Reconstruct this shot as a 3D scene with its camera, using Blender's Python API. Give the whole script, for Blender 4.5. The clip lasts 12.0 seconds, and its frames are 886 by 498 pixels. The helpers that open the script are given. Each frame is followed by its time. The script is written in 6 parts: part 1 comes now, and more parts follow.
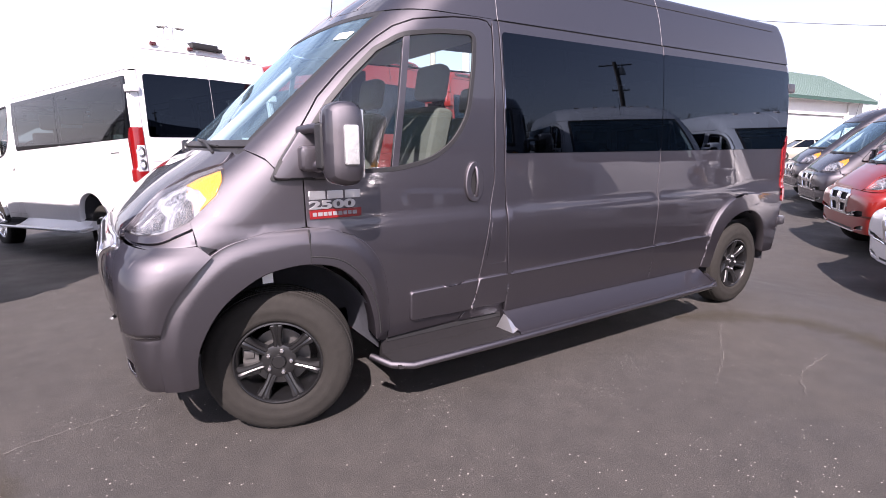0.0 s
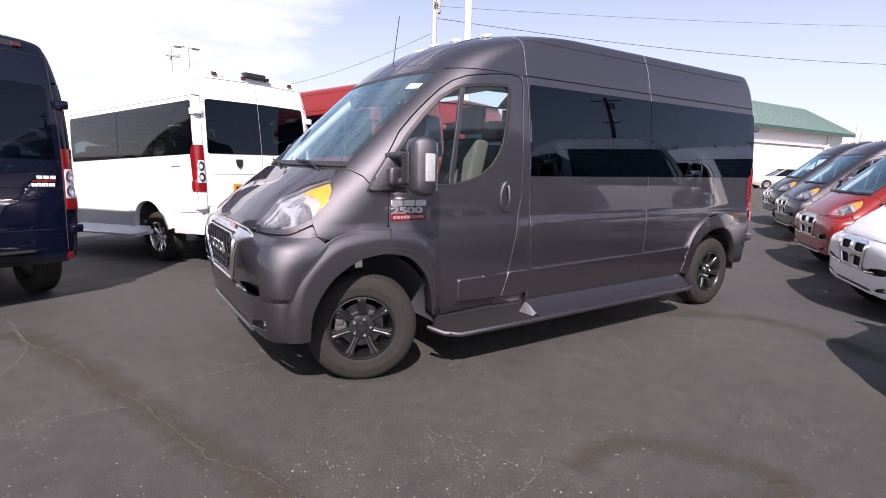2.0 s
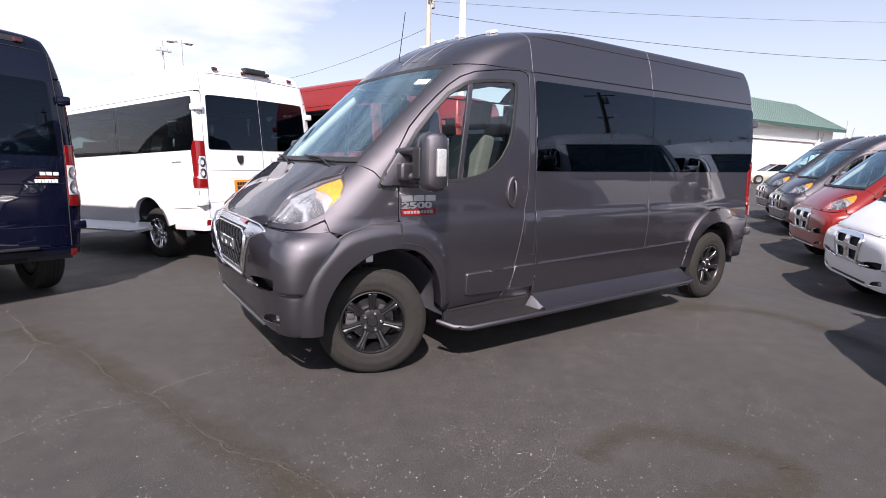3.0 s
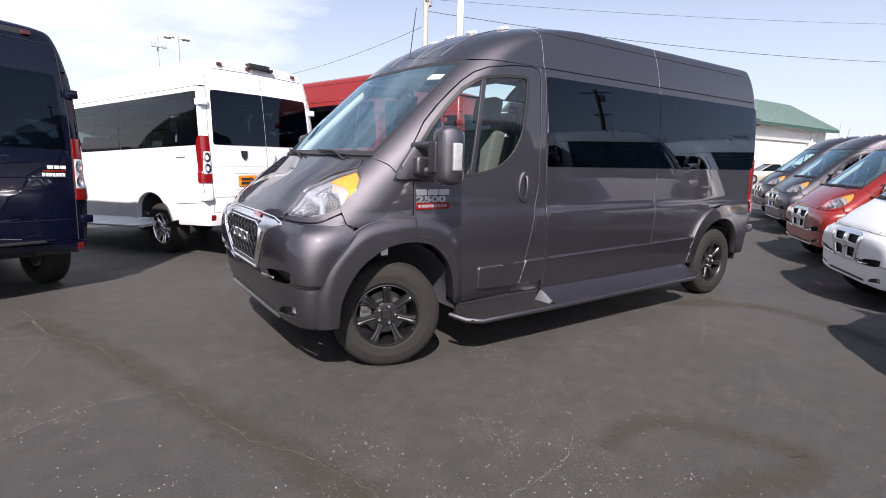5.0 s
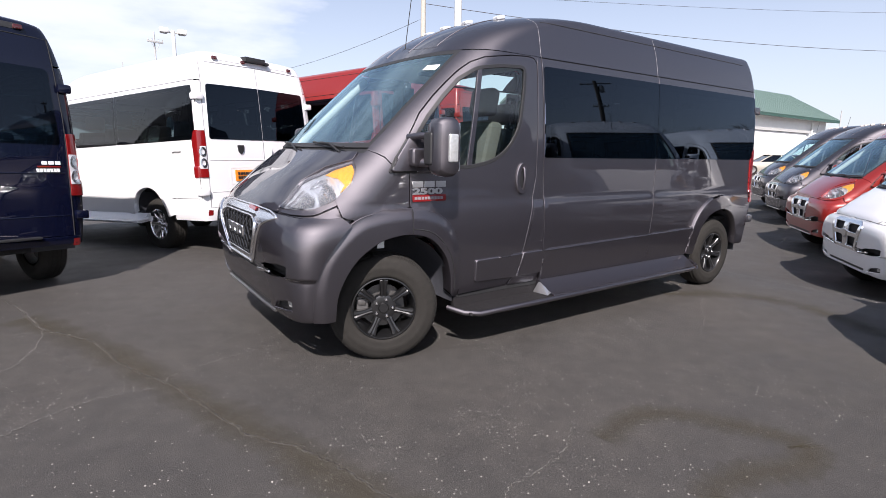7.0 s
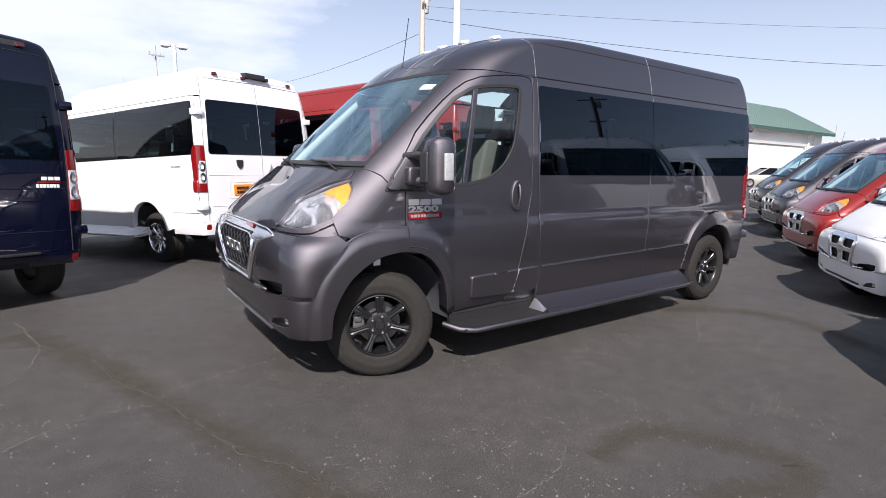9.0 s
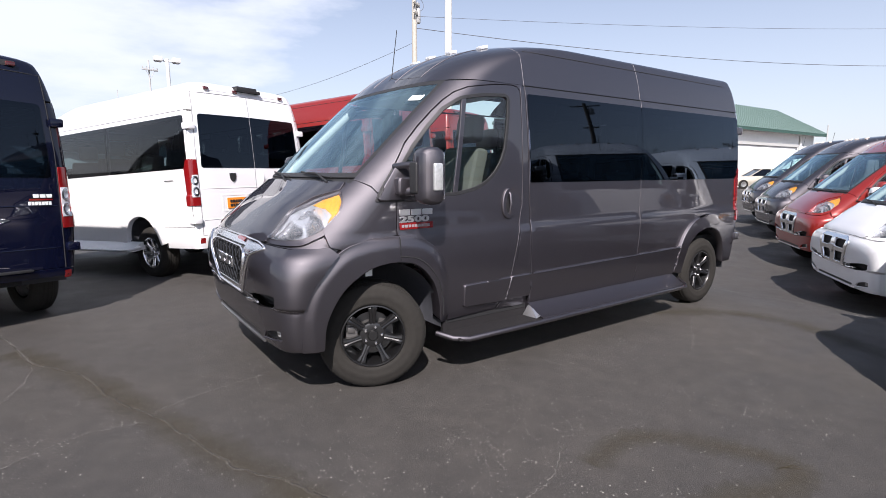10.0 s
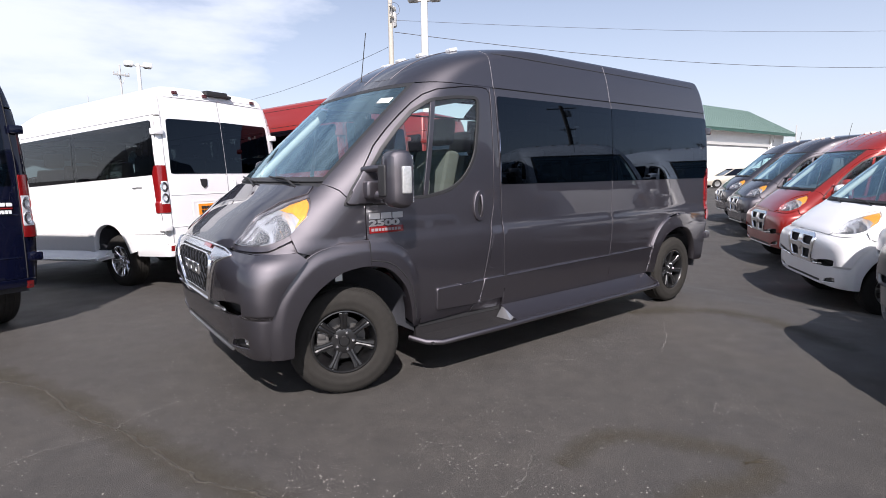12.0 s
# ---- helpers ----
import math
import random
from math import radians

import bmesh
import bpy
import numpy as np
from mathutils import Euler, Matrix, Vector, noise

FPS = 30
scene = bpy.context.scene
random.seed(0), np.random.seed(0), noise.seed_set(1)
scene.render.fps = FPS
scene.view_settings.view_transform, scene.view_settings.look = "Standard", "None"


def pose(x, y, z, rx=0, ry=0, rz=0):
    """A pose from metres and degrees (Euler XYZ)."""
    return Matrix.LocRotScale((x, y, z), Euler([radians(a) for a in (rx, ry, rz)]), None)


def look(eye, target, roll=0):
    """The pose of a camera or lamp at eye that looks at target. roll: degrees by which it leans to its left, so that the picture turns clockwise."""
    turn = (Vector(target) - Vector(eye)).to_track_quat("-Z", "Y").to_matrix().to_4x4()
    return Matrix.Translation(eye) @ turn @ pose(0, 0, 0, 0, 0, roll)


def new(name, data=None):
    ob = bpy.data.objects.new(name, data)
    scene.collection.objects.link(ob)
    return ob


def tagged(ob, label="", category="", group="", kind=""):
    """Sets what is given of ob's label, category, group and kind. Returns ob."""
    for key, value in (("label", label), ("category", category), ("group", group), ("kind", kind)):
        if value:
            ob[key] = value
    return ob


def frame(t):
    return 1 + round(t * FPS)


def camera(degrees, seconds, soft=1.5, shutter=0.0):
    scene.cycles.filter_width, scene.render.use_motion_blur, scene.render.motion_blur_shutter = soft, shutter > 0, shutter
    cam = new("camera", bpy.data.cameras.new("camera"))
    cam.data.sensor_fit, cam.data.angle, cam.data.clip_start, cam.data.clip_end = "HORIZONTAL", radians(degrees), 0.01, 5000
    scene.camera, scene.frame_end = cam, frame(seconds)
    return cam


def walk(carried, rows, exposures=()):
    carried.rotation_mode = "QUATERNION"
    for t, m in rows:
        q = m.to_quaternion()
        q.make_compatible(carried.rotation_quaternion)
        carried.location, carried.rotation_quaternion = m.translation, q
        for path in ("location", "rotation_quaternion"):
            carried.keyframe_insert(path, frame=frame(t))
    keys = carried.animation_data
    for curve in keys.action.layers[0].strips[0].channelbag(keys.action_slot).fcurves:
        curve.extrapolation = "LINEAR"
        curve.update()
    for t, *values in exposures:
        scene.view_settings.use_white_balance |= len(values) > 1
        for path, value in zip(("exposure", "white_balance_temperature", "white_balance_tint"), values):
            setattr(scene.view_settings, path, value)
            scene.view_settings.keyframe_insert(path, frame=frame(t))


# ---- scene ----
cam = camera(81.0, 12.0, soft=0.6)
PATH = [
    (0, (-0.633, -2.394, 1.427), (0.421, -0.742, 1.027), -0.2),
    (0.5, (-0.928, -2.645, 1.422), (0.245, -1.067, 1.056), 0.1),
    (1, (-1.219, -2.758, 1.462), (-0.11, -1.124, 1.146), -0.1),
    (1.5, (-1.326, -2.942, 1.396), (-0.242, -1.303, 1.024), 1.0),
    (2, (-1.412, -2.953, 1.45), (-0.32, -1.31, 1.123), 1.3),
    (2.5, (-1.46, -2.943, 1.478), (-0.339, -1.312, 1.188), 1.2),
    (3, (-1.523, -2.924, 1.445), (-0.411, -1.298, 1.103), 1.2),
    (5, (-1.651, -2.881, 1.415), (-0.521, -1.268, 1.068), 1.5),
    (5.5, (-1.652, -2.878, 1.407), (-0.536, -1.259, 1.043), 1.1),
    (6, (-1.643, -2.88, 1.401), (-0.522, -1.265, 1.031), 1.0),
    (6.5, (-1.633, -2.88, 1.408), (-0.505, -1.269, 1.044), 1.2),
    (6.7, (-1.626, -2.872, 1.4), (-0.499, -1.262, 1.029), 0.9),
    (8.5, (-1.611, -2.901, 1.425), (-0.474, -1.293, 1.074), 2.3),
    (9, (-1.615, -2.902, 1.443), (-0.48, -1.288, 1.117), 1.1),
    (9.5, (-1.576, -2.925, 1.437), (-0.413, -1.333, 1.1), 1.8),
    (10, (-1.589, -2.932, 1.456), (-0.443, -1.32, 1.159), -0.1),
    (10.5, (-1.557, -2.941, 1.459), (-0.377, -1.35, 1.179), 0.4),
    (11, (-1.546, -2.951, 1.46), (-0.364, -1.363, 1.172), -0.8),
    (11.5, (-1.516, -2.97, 1.448), (-0.305, -1.406, 1.154), -0.5),
    (12, (-1.52, -2.957, 1.451), (-0.316, -1.387, 1.166), -0.8),
]
EXPOSE = [(0, 1.27, 6450, 30), (1.5, 0.92, 6400, 27), (3, 0.83, 6350, 21), (5.5, 0.78, 6300, 18), (12, 0.7, 6250, 17)]
walk(cam, [(t, look(eye, target, roll)) for t, eye, target, roll in PATH], EXPOSE)

# ---- world, sun ----
SUN_AZ, SUN_EL = radians(54), radians(44)   # the way the sunlight travels over the ground, and its height
world = bpy.data.worlds.new("world")
scene.world = world
world.use_nodes = True
wn, wl = world.node_tree.nodes, world.node_tree.links
sky = wn.new("ShaderNodeTexSky")
sky.sky_type, sky.sun_disc = "NISHITA", False
sky.sun_elevation, sky.sun_rotation = SUN_EL, math.atan2(-math.cos(SUN_AZ), -math.sin(SUN_AZ))
sky.air_density, sky.dust_density, sky.ozone_density = 1.0, 1.0, 1.2
co = wn.new("ShaderNodeTexCoord")


def sky_math(op, a, b, c=None):
    """One sum on the sky's values; a and b are sockets or numbers."""
    n = wn.new("ShaderNodeMath")
    n.operation = op
    for k, v in enumerate((a, b, c)):
        if v is None:
            continue
        if isinstance(v, (int, float)):
            n.inputs[k].default_value = v
        else:
            wl.new(v, n.inputs[k])
    return n.outputs[0]


def sky_range(src, lo, hi, to_lo, to_hi):
    n = wn.new("ShaderNodeMapRange")
    n.interpolation_type = "SMOOTHSTEP"
    for key, v in (("From Min", lo), ("From Max", hi), ("To Min", to_lo), ("To Max", to_hi)):
        n.inputs[key].default_value = v
    wl.new(src, n.inputs["Value"])
    return n.outputs[0]


stretch = wn.new("ShaderNodeMapping")
stretch.inputs["Scale"].default_value = (1.0, 1.0, 3.4)
wl.new(co.outputs["Generated"], stretch.inputs["Vector"])
clouds = wn.new("ShaderNodeTexNoise")
clouds.inputs["Scale"].default_value, clouds.inputs["Detail"].default_value, clouds.inputs["Roughness"].default_value = 2.2, 8, 0.55
wl.new(stretch.outputs[0], clouds.inputs["Vector"])
# a bank of cloud lies over one quarter of the sky, the rest is clear with haze at the horizon
bank = wn.new("ShaderNodeVectorMath")
bank.operation = "DOT_PRODUCT"
bank.inputs[1].default_value = (math.cos(radians(108)), math.sin(radians(108)), 0.0)
wl.new(co.outputs["Generated"], bank.inputs[0])
cover = sky_range(sky_math("MULTIPLY_ADD", bank.outputs["Value"], 0.62, sky_math("SUBTRACT", clouds.outputs["Fac"], 0.46)), 0.36, 0.72, 0.0, 0.92)
height = wn.new("ShaderNodeSeparateXYZ")
wl.new(co.outputs["Generated"], height.inputs[0])
low = sky_range(height.outputs["Z"], 0.0, 0.50, 0.56, 0.17)
veil = wn.new("ShaderNodeMix")
veil.data_type = "RGBA"
veil.inputs["B"].default_value = (8.2, 8.7, 9.3, 1)
wl.new(sky_math("MAXIMUM", cover, low), veil.inputs["Factor"])
wl.new(sky.outputs[0], veil.inputs["A"])
wn["Background"].inputs["Strength"].default_value = 0.075
wl.new(veil.outputs["Result"], wn["Background"].inputs["Color"])
sun = new("sun", bpy.data.lights.new("sun", "SUN"))
sun.data.energy, sun.data.angle, sun.data.color = 5.0, radians(0.53), (1.0, 0.94, 0.86)
sun.matrix_world = look((0, 0, 30), (math.cos(SUN_AZ) * math.cos(SUN_EL), math.sin(SUN_AZ) * math.cos(SUN_EL), 30 - math.sin(SUN_EL)))


# ---- materials ----
def material(name, color, rough=0.5, metal=0.0, coat=0.0, alpha_glass=False, **more):
    m = bpy.data.materials.new(name)
    m.use_nodes = True
    b = m.node_tree.nodes["Principled BSDF"]
    b.inputs["Base Color"].default_value = (*color, 1)
    b.inputs["Roughness"].default_value = rough
    b.inputs["Metallic"].default_value = metal
    b.inputs["Coat Weight"].default_value = coat
    b.inputs["Coat Roughness"].default_value = 0.03
    for k, v in more.items():
        b.inputs[k.replace("_", " ")].default_value = v
    return m


def node(m, kind, **values):
    n = m.node_tree.nodes.new(kind)
    for k, v in values.items():
        n.inputs[k].default_value = v
    return n


def vary(m, scale=20.0, amount=0.15, detail=4, bump=0.0, bump_scale=200.0, rough=0.0):
    """Uneven colour at one scale, fine relief at another."""
    t, b = m.node_tree, m.node_tree.nodes["Principled BSDF"]
    co = t.nodes.new("ShaderNodeTexCoord")
    n = node(m, "ShaderNodeTexNoise", Scale=scale, Detail=detail)
    t.links.new(co.outputs["Object"], n.inputs["Vector"])
    ramp = node(m, "ShaderNodeMapRange")
    ramp.inputs["To Min"].default_value, ramp.inputs["To Max"].default_value = 1 - amount, 1 + amount
    t.links.new(n.outputs["Fac"], ramp.inputs["Value"])
    mix = t.nodes.new("ShaderNodeVectorMath")
    mix.operation = "MULTIPLY"
    mix.inputs[0].default_value = b.inputs["Base Color"].default_value[:3]
    t.links.new(ramp.outputs[0], mix.inputs[1])
    t.links.new(mix.outputs[0], b.inputs["Base Color"])
    if rough:
        r = node(m, "ShaderNodeMapRange")
        base = b.inputs["Roughness"].default_value
        r.inputs["To Min"].default_value, r.inputs["To Max"].default_value = max(0.02, base - rough), min(1, base + rough)
        t.links.new(n.outputs["Fac"], r.inputs["Value"])
        t.links.new(r.outputs[0], b.inputs["Roughness"])
    if bump:
        f = node(m, "ShaderNodeTexNoise", Scale=bump_scale, Detail=3)
        t.links.new(co.outputs["Object"], f.inputs["Vector"])
        bp = node(m, "ShaderNodeBump", Strength=bump, Distance=0.003)
        t.links.new(f.outputs["Fac"], bp.inputs["Height"])
        t.links.new(bp.outputs[0], b.inputs["Normal"])
    return m


def glass(name, tint, rough=0.0, ior=1.8, sheen=(1, 1, 1)):
    """Thin pane: clear tinted passage under a sharp reflection."""
    m = bpy.data.materials.new(name)
    m.use_nodes = True
    t = m.node_tree
    t.nodes.clear()
    out = t.nodes.new("ShaderNodeOutputMaterial")
    clear, gloss, mix, fr = t.nodes.new("ShaderNodeBsdfTransparent"), t.nodes.new("ShaderNodeBsdfGlossy"), t.nodes.new("ShaderNodeMixShader"), t.nodes.new("ShaderNodeFresnel")
    clear.inputs[0].default_value = (*tint, 1)
    gloss.inputs["Roughness"].default_value = rough
    gloss.inputs["Color"].default_value = (*sheen, 1)
    fr.inputs["IOR"].default_value = ior
    t.links.new(fr.outputs[0], mix.inputs[0])
    t.links.new(clear.outputs[0], mix.inputs[1])
    t.links.new(gloss.outputs[0], mix.inputs[2])
    t.links.new(mix.outputs[0], out.inputs[0])
    return m


def dusty(m, share, color):
    """A thin, uneven diffuse film over a pane that paints in a reflected-sky haze."""
    t = m.node_tree
    out = [n for n in t.nodes if n.type == "OUTPUT_MATERIAL"][0]
    film, mix = t.nodes.new("ShaderNodeBsdfDiffuse"), t.nodes.new("ShaderNodeMixShader")
    film.inputs["Color"].default_value = (*color, 1)
    co, n, r = t.nodes.new("ShaderNodeTexCoord"), node(m, "ShaderNodeTexNoise", Scale=7.0, Detail=5), node(m, "ShaderNodeMapRange")
    t.links.new(co.outputs["Object"], n.inputs["Vector"])
    t.links.new(n.outputs["Fac"], r.inputs["Value"])
    r.inputs["To Min"].default_value, r.inputs["To Max"].default_value = share * 0.6, share * 1.4
    t.links.new(r.outputs[0], mix.inputs[0])
    t.links.new(out.inputs[0].links[0].from_socket, mix.inputs[1])
    t.links.new(film.outputs[0], mix.inputs[2])
    t.links.new(mix.outputs[0], out.inputs[0])
    return m


def paint(name, color, metal=0.35, rough=0.33):
    return vary(material(name, color, rough, metal, coat=1.0, Coat_Roughness=0.02), 900, 0.10, 2)


def metallic(name, flake, body, rough):
    """Metallic lacquer: aligned flakes over a dark body colour, under a sharp clear coat."""
    m = bpy.data.materials.new(name)
    m.use_nodes = True
    t = m.node_tree
    t.nodes.clear()
    out = t.nodes.new("ShaderNodeOutputMaterial")
    flakes, under, both_, coat, mix, fr = (t.nodes.new("ShaderNode" + k) for k in ("BsdfAnisotropic", "BsdfDiffuse", "AddShader", "BsdfAnisotropic", "MixShader", "Fresnel"))
    flakes.distribution, coat.distribution = "BECKMANN", "GGX"
    flakes.inputs["Roughness"].default_value, coat.inputs["Roughness"].default_value = rough, 0.015
    coat.inputs["Color"].default_value = (1, 1, 1, 1)
    under.inputs["Color"].default_value = (*body, 1)
    fr.inputs["IOR"].default_value = 1.52
    co, n, r = t.nodes.new("ShaderNodeTexCoord"), node(m, "ShaderNodeTexNoise", Scale=900.0, Detail=2), node(m, "ShaderNodeMapRange")
    r.inputs["To Min"].default_value, r.inputs["To Max"].default_value = 0.88, 1.12
    tone = t.nodes.new("ShaderNodeVectorMath")
    tone.operation = "MULTIPLY"
    tone.inputs[0].default_value = flake
    t.links.new(co.outputs["Object"], n.inputs["Vector"])
    t.links.new(n.outputs["Fac"], r.inputs["Value"])
    t.links.new(r.outputs[0], tone.inputs[1])
    t.links.new(tone.outputs[0], flakes.inputs["Color"])
    t.links.new(flakes.outputs[0], both_.inputs[0])
    t.links.new(under.outputs[0], both_.inputs[1])
    t.links.new(fr.outputs[0], mix.inputs[0])
    t.links.new(both_.outputs[0], mix.inputs[1])
    t.links.new(coat.outputs[0], mix.inputs[2])
    t.links.new(mix.outputs[0], out.inputs[0])
    return m


GREY = metallic("granite_metallic_paint", (0.096, 0.090, 0.098), (0.011, 0.0098, 0.0115), 0.58)
WHITE = paint("white_paint", (0.80, 0.80, 0.80), 0.0, 0.4)
BLUE = paint("dark_blue_paint", (0.002, 0.003, 0.013), 0.0, 0.5)
BLUE.node_tree.nodes["Principled BSDF"].inputs["Specular IOR Level"].default_value = 0.05
RED = paint("red_pearl_paint", (0.24, 0.014, 0.009), 0.2)
SILVERG = paint("silver_grey_paint", (0.16, 0.16, 0.165), 0.5)
TRIM = vary(material("black_plastic", (0.018, 0.018, 0.019), 0.55), 60, 0.2, bump=0.2, bump_scale=600)
RUBBER = vary(material("tyre_rubber", (0.0205, 0.0188, 0.0164), 0.85, Specular_IOR_Level=0.3), 30, 0.3, bump=0.3, bump_scale=300)
CHROME = material("chrome", (0.86, 0.86, 0.87), 0.2, 1.0)
LINER = vary(material("grey_arch_lining", (0.043, 0.045, 0.053), 0.6), 20, 0.25)
BLACKRIM = material("gloss_black_alloy", (0.007, 0.007, 0.0075), 0.38, 0.0, coat=0.5, Coat_Roughness=0.12)
STEEL = vary(material("steel", (0.45, 0.44, 0.43), 0.35, 1.0), 40, 0.2)
DARK = vary(material("underbody", (0.012, 0.012, 0.013), 0.8), 20, 0.3)
TINT = glass("dark_tinted_glass", (0.035, 0.038, 0.041), 0.0, 1.5, (0.58, 0.72, 0.92))
SMOKE = glass("smoked_glass", (0.30, 0.32, 0.33), 0.0, 1.5)
PALE = glass("light_tinted_glass", (0.6, 0.62, 0.62))
CLEAR = glass("cab_glass", (0.72, 0.86, 0.81), 0.0, 1.8)
# the bluish film puts the sky's veil of glare into the windscreen's colour
SCREEN = dusty(glass("windscreen_glass", (0.60, 0.80, 0.86), 0.0, 2.1, (0.60, 0.86, 1.0)), 0.035, (0.50, 0.74, 0.88))
BADGE = material("satin_badge_metal", (0.62, 0.62, 0.63), 0.3, 0.9)
AMBER = vary(material("amber_lens", (0.66, 0.33, 0.05), 0.10, 0.2, coat=1.0), 45, 0.4, 2, bump=0.6, bump_scale=90)
LAMPW = material("clear_lamp", (0.66, 0.68, 0.70), 0.15, 0.25, coat=1.0)
LAMPBOWL = vary(material("silvered_lamp_bowl", (0.62, 0.65, 0.70), 0.25, 0.7), 60, 0.3, 3)
LENSW = vary(material("ribbed_clear_lens", (0.62, 0.63, 0.62), 0.22, 0.55, coat=1.0), 60, 0.3, 3, bump=0.5, bump_scale=120)
REDLENS = material("red_lens", (0.19, 0.006, 0.007), 0.12, 0.0, coat=1.0)
ORANGE = vary(material("orange_plate", (0.85, 0.26, 0.02), 0.5), 30, 0.05)
DASH = vary(material("dashboard_plastic", (0.34, 0.34, 0.32), 0.7), 50, 0.15)
CREAM = vary(material("cream_plastic", (0.52, 0.52, 0.47), 0.7), 40, 0.08)
LENS = glass("lamp_lens", (0.92, 0.93, 0.94))
SEATD = vary(material("grey_beige_seat_cloth", (0.10, 0.10, 0.092), 0.9), 80, 0.15)
AMBERC = material("pale_marker_lens", (0.75, 0.68, 0.62), 0.15, 0.2, coat=1.0)
PALESEAL = material("grey_door_seal", (0.30, 0.30, 0.31), 0.6)
SEAM = material("pale_sealant", (0.22, 0.21, 0.22), 0.5)
TREADM = vary(material("step_tread", (0.014, 0.013, 0.014), 0.9, Specular_IOR_Level=0.2), 40, 0.2, bump=0.5, bump_scale=400)
STICKER = material("white_sticker", (0.75, 0.77, 0.76), 0.6)
DARKRED = material("dark_red_lens", (0.07, 0.006, 0.006), 0.15, 0.0, coat=1.0)
DISC = vary(material("dull_brake_steel", (0.16, 0.155, 0.15), 0.5, 0.8), 40, 0.2)


# ---- building helpers ----
from mathutils import geometry
def part(name, data, mat, parent=None, label="", m=None):
    """Links a mesh or bmesh as one object with its own material, under parent."""
    if isinstance(data, bmesh.types.BMesh):
        me = bpy.data.meshes.new(name)
        data.to_mesh(me)
        data.free()
        data = me
    ob = new(name, data)
    if not data.materials:
        data.materials.append(None)
    ob.material_slots[0].link = "OBJECT"
    ob.material_slots[0].material = mat
    ob.parent = parent
    if m is not None:
        ob.matrix_basis = m
    if label:
        ob["label"] = label
    return ob


def smooth(bm, angle=35):
    for f in bm.faces:
        f.smooth = True
    for e in bm.edges:
        if len(e.link_faces) == 2 and e.calc_face_angle(0) > radians(angle):
            e.smooth = False
    return bm


def box(x0, x1, y0, y1, z0, z1, bevel=0.0, seg=2, bm=None):
    bm2 = bmesh.new()
    bmesh.ops.create_cube(bm2, size=1)
    for v in bm2.verts:
        v.co = Vector(((x0 + x1) / 2 + v.co.x * (x1 - x0), (y0 + y1) / 2 + v.co.y * (y1 - y0), (z0 + z1) / 2 + v.co.z * (z1 - z0)))
    if bevel:
        bmesh.ops.bevel(bm2, geom=bm2.edges[:], offset=bevel, segments=seg, affect="EDGES", profile=0.6)
    smooth(bm2)
    return join(bm, bm2)


def join(bm, bm2):
    if bm is None:
        return bm2
    me = bpy.data.meshes.new("tmp")
    bm2.to_mesh(me)
    bm2.free()
    bm.from_mesh(me)
    bpy.data.meshes.remove(me)
    return bm


def tube(points, radius, sides=10, bm=None, taper=None, cap=True):
    """A round bar along a line of points."""
    bm2 = bmesh.new()
    pts = [Vector(p) for p in points]
    rings, side = [], None
    for k, p in enumerate(pts):
        d = (pts[min(k + 1, len(pts) - 1)] - pts[max(k - 1, 0)]).normalized()
        if side is None:
            side = d.orthogonal().normalized()
        side = (side - d * side.dot(d)).normalized()
        up = d.cross(side)
        r = radius if taper is None else radius + (taper - radius) * k / (len(pts) - 1)
        rings.append([bm2.verts.new(p + r * (math.cos(a) * side + math.sin(a) * up)) for a in (2 * math.pi * i / sides for i in range(sides))])
    for a, b in zip(rings, rings[1:]):
        for i in range(sides):
            bm2.faces.new((a[i], a[(i + 1) % sides], b[(i + 1) % sides], b[i]))
    if cap:
        bm2.faces.new(rings[0][::-1])
        bm2.faces.new(rings[-1])
    bmesh.ops.recalc_face_normals(bm2, faces=bm2.faces[:])
    smooth(bm2, 50)
    return join(bm, bm2)


def lathe(profile, sides=48, axis="Y", bm=None):
    """profile: (radius, along) pairs turned round the axis."""
    bm2 = bmesh.new()
    rings = []
    for r, a in profile:
        ring = []
        for i in range(sides):
            c, s = math.cos(2 * math.pi * i / sides) * r, math.sin(2 * math.pi * i / sides) * r
            ring.append(bm2.verts.new((c, a, s) if axis == "Y" else (c, s, a) if axis == "Z" else (a, c, s)))
        rings.append(ring)
    for p, q in zip(rings, rings[1:]):
        for i in range(sides):
            bm2.faces.new((p[i], p[(i + 1) % sides], q[(i + 1) % sides], q[i]))
    bmesh.ops.recalc_face_normals(bm2, faces=bm2.faces[:])
    smooth(bm2, 40)
    return join(bm, bm2)


def inside(pts, poly):
    """Which of pts lie in the polygon."""
    p, q = np.asarray(poly, float), np.roll(np.asarray(poly, float), -1, 0)
    x, z = np.asarray(pts, float).T
    hit = np.zeros(len(x), bool)
    for (ax, az), (bx, bz) in zip(p, q):
        if az != bz:
            hit ^= ((az > z) != (bz > z)) & (x < (bx - ax) * (z - az) / (bz - az) + ax)
    return hit


def dense(poly, step):
    out = []
    for (ax, az), (bx, bz) in zip(poly, poly[1:] + poly[:1]):
        n = max(1, int(math.hypot(bx - ax, bz - az) / step + 0.5))
        out += [(ax + (bx - ax) * k / n, az + (bz - az) * k / n) for k in range(n)]
    return out


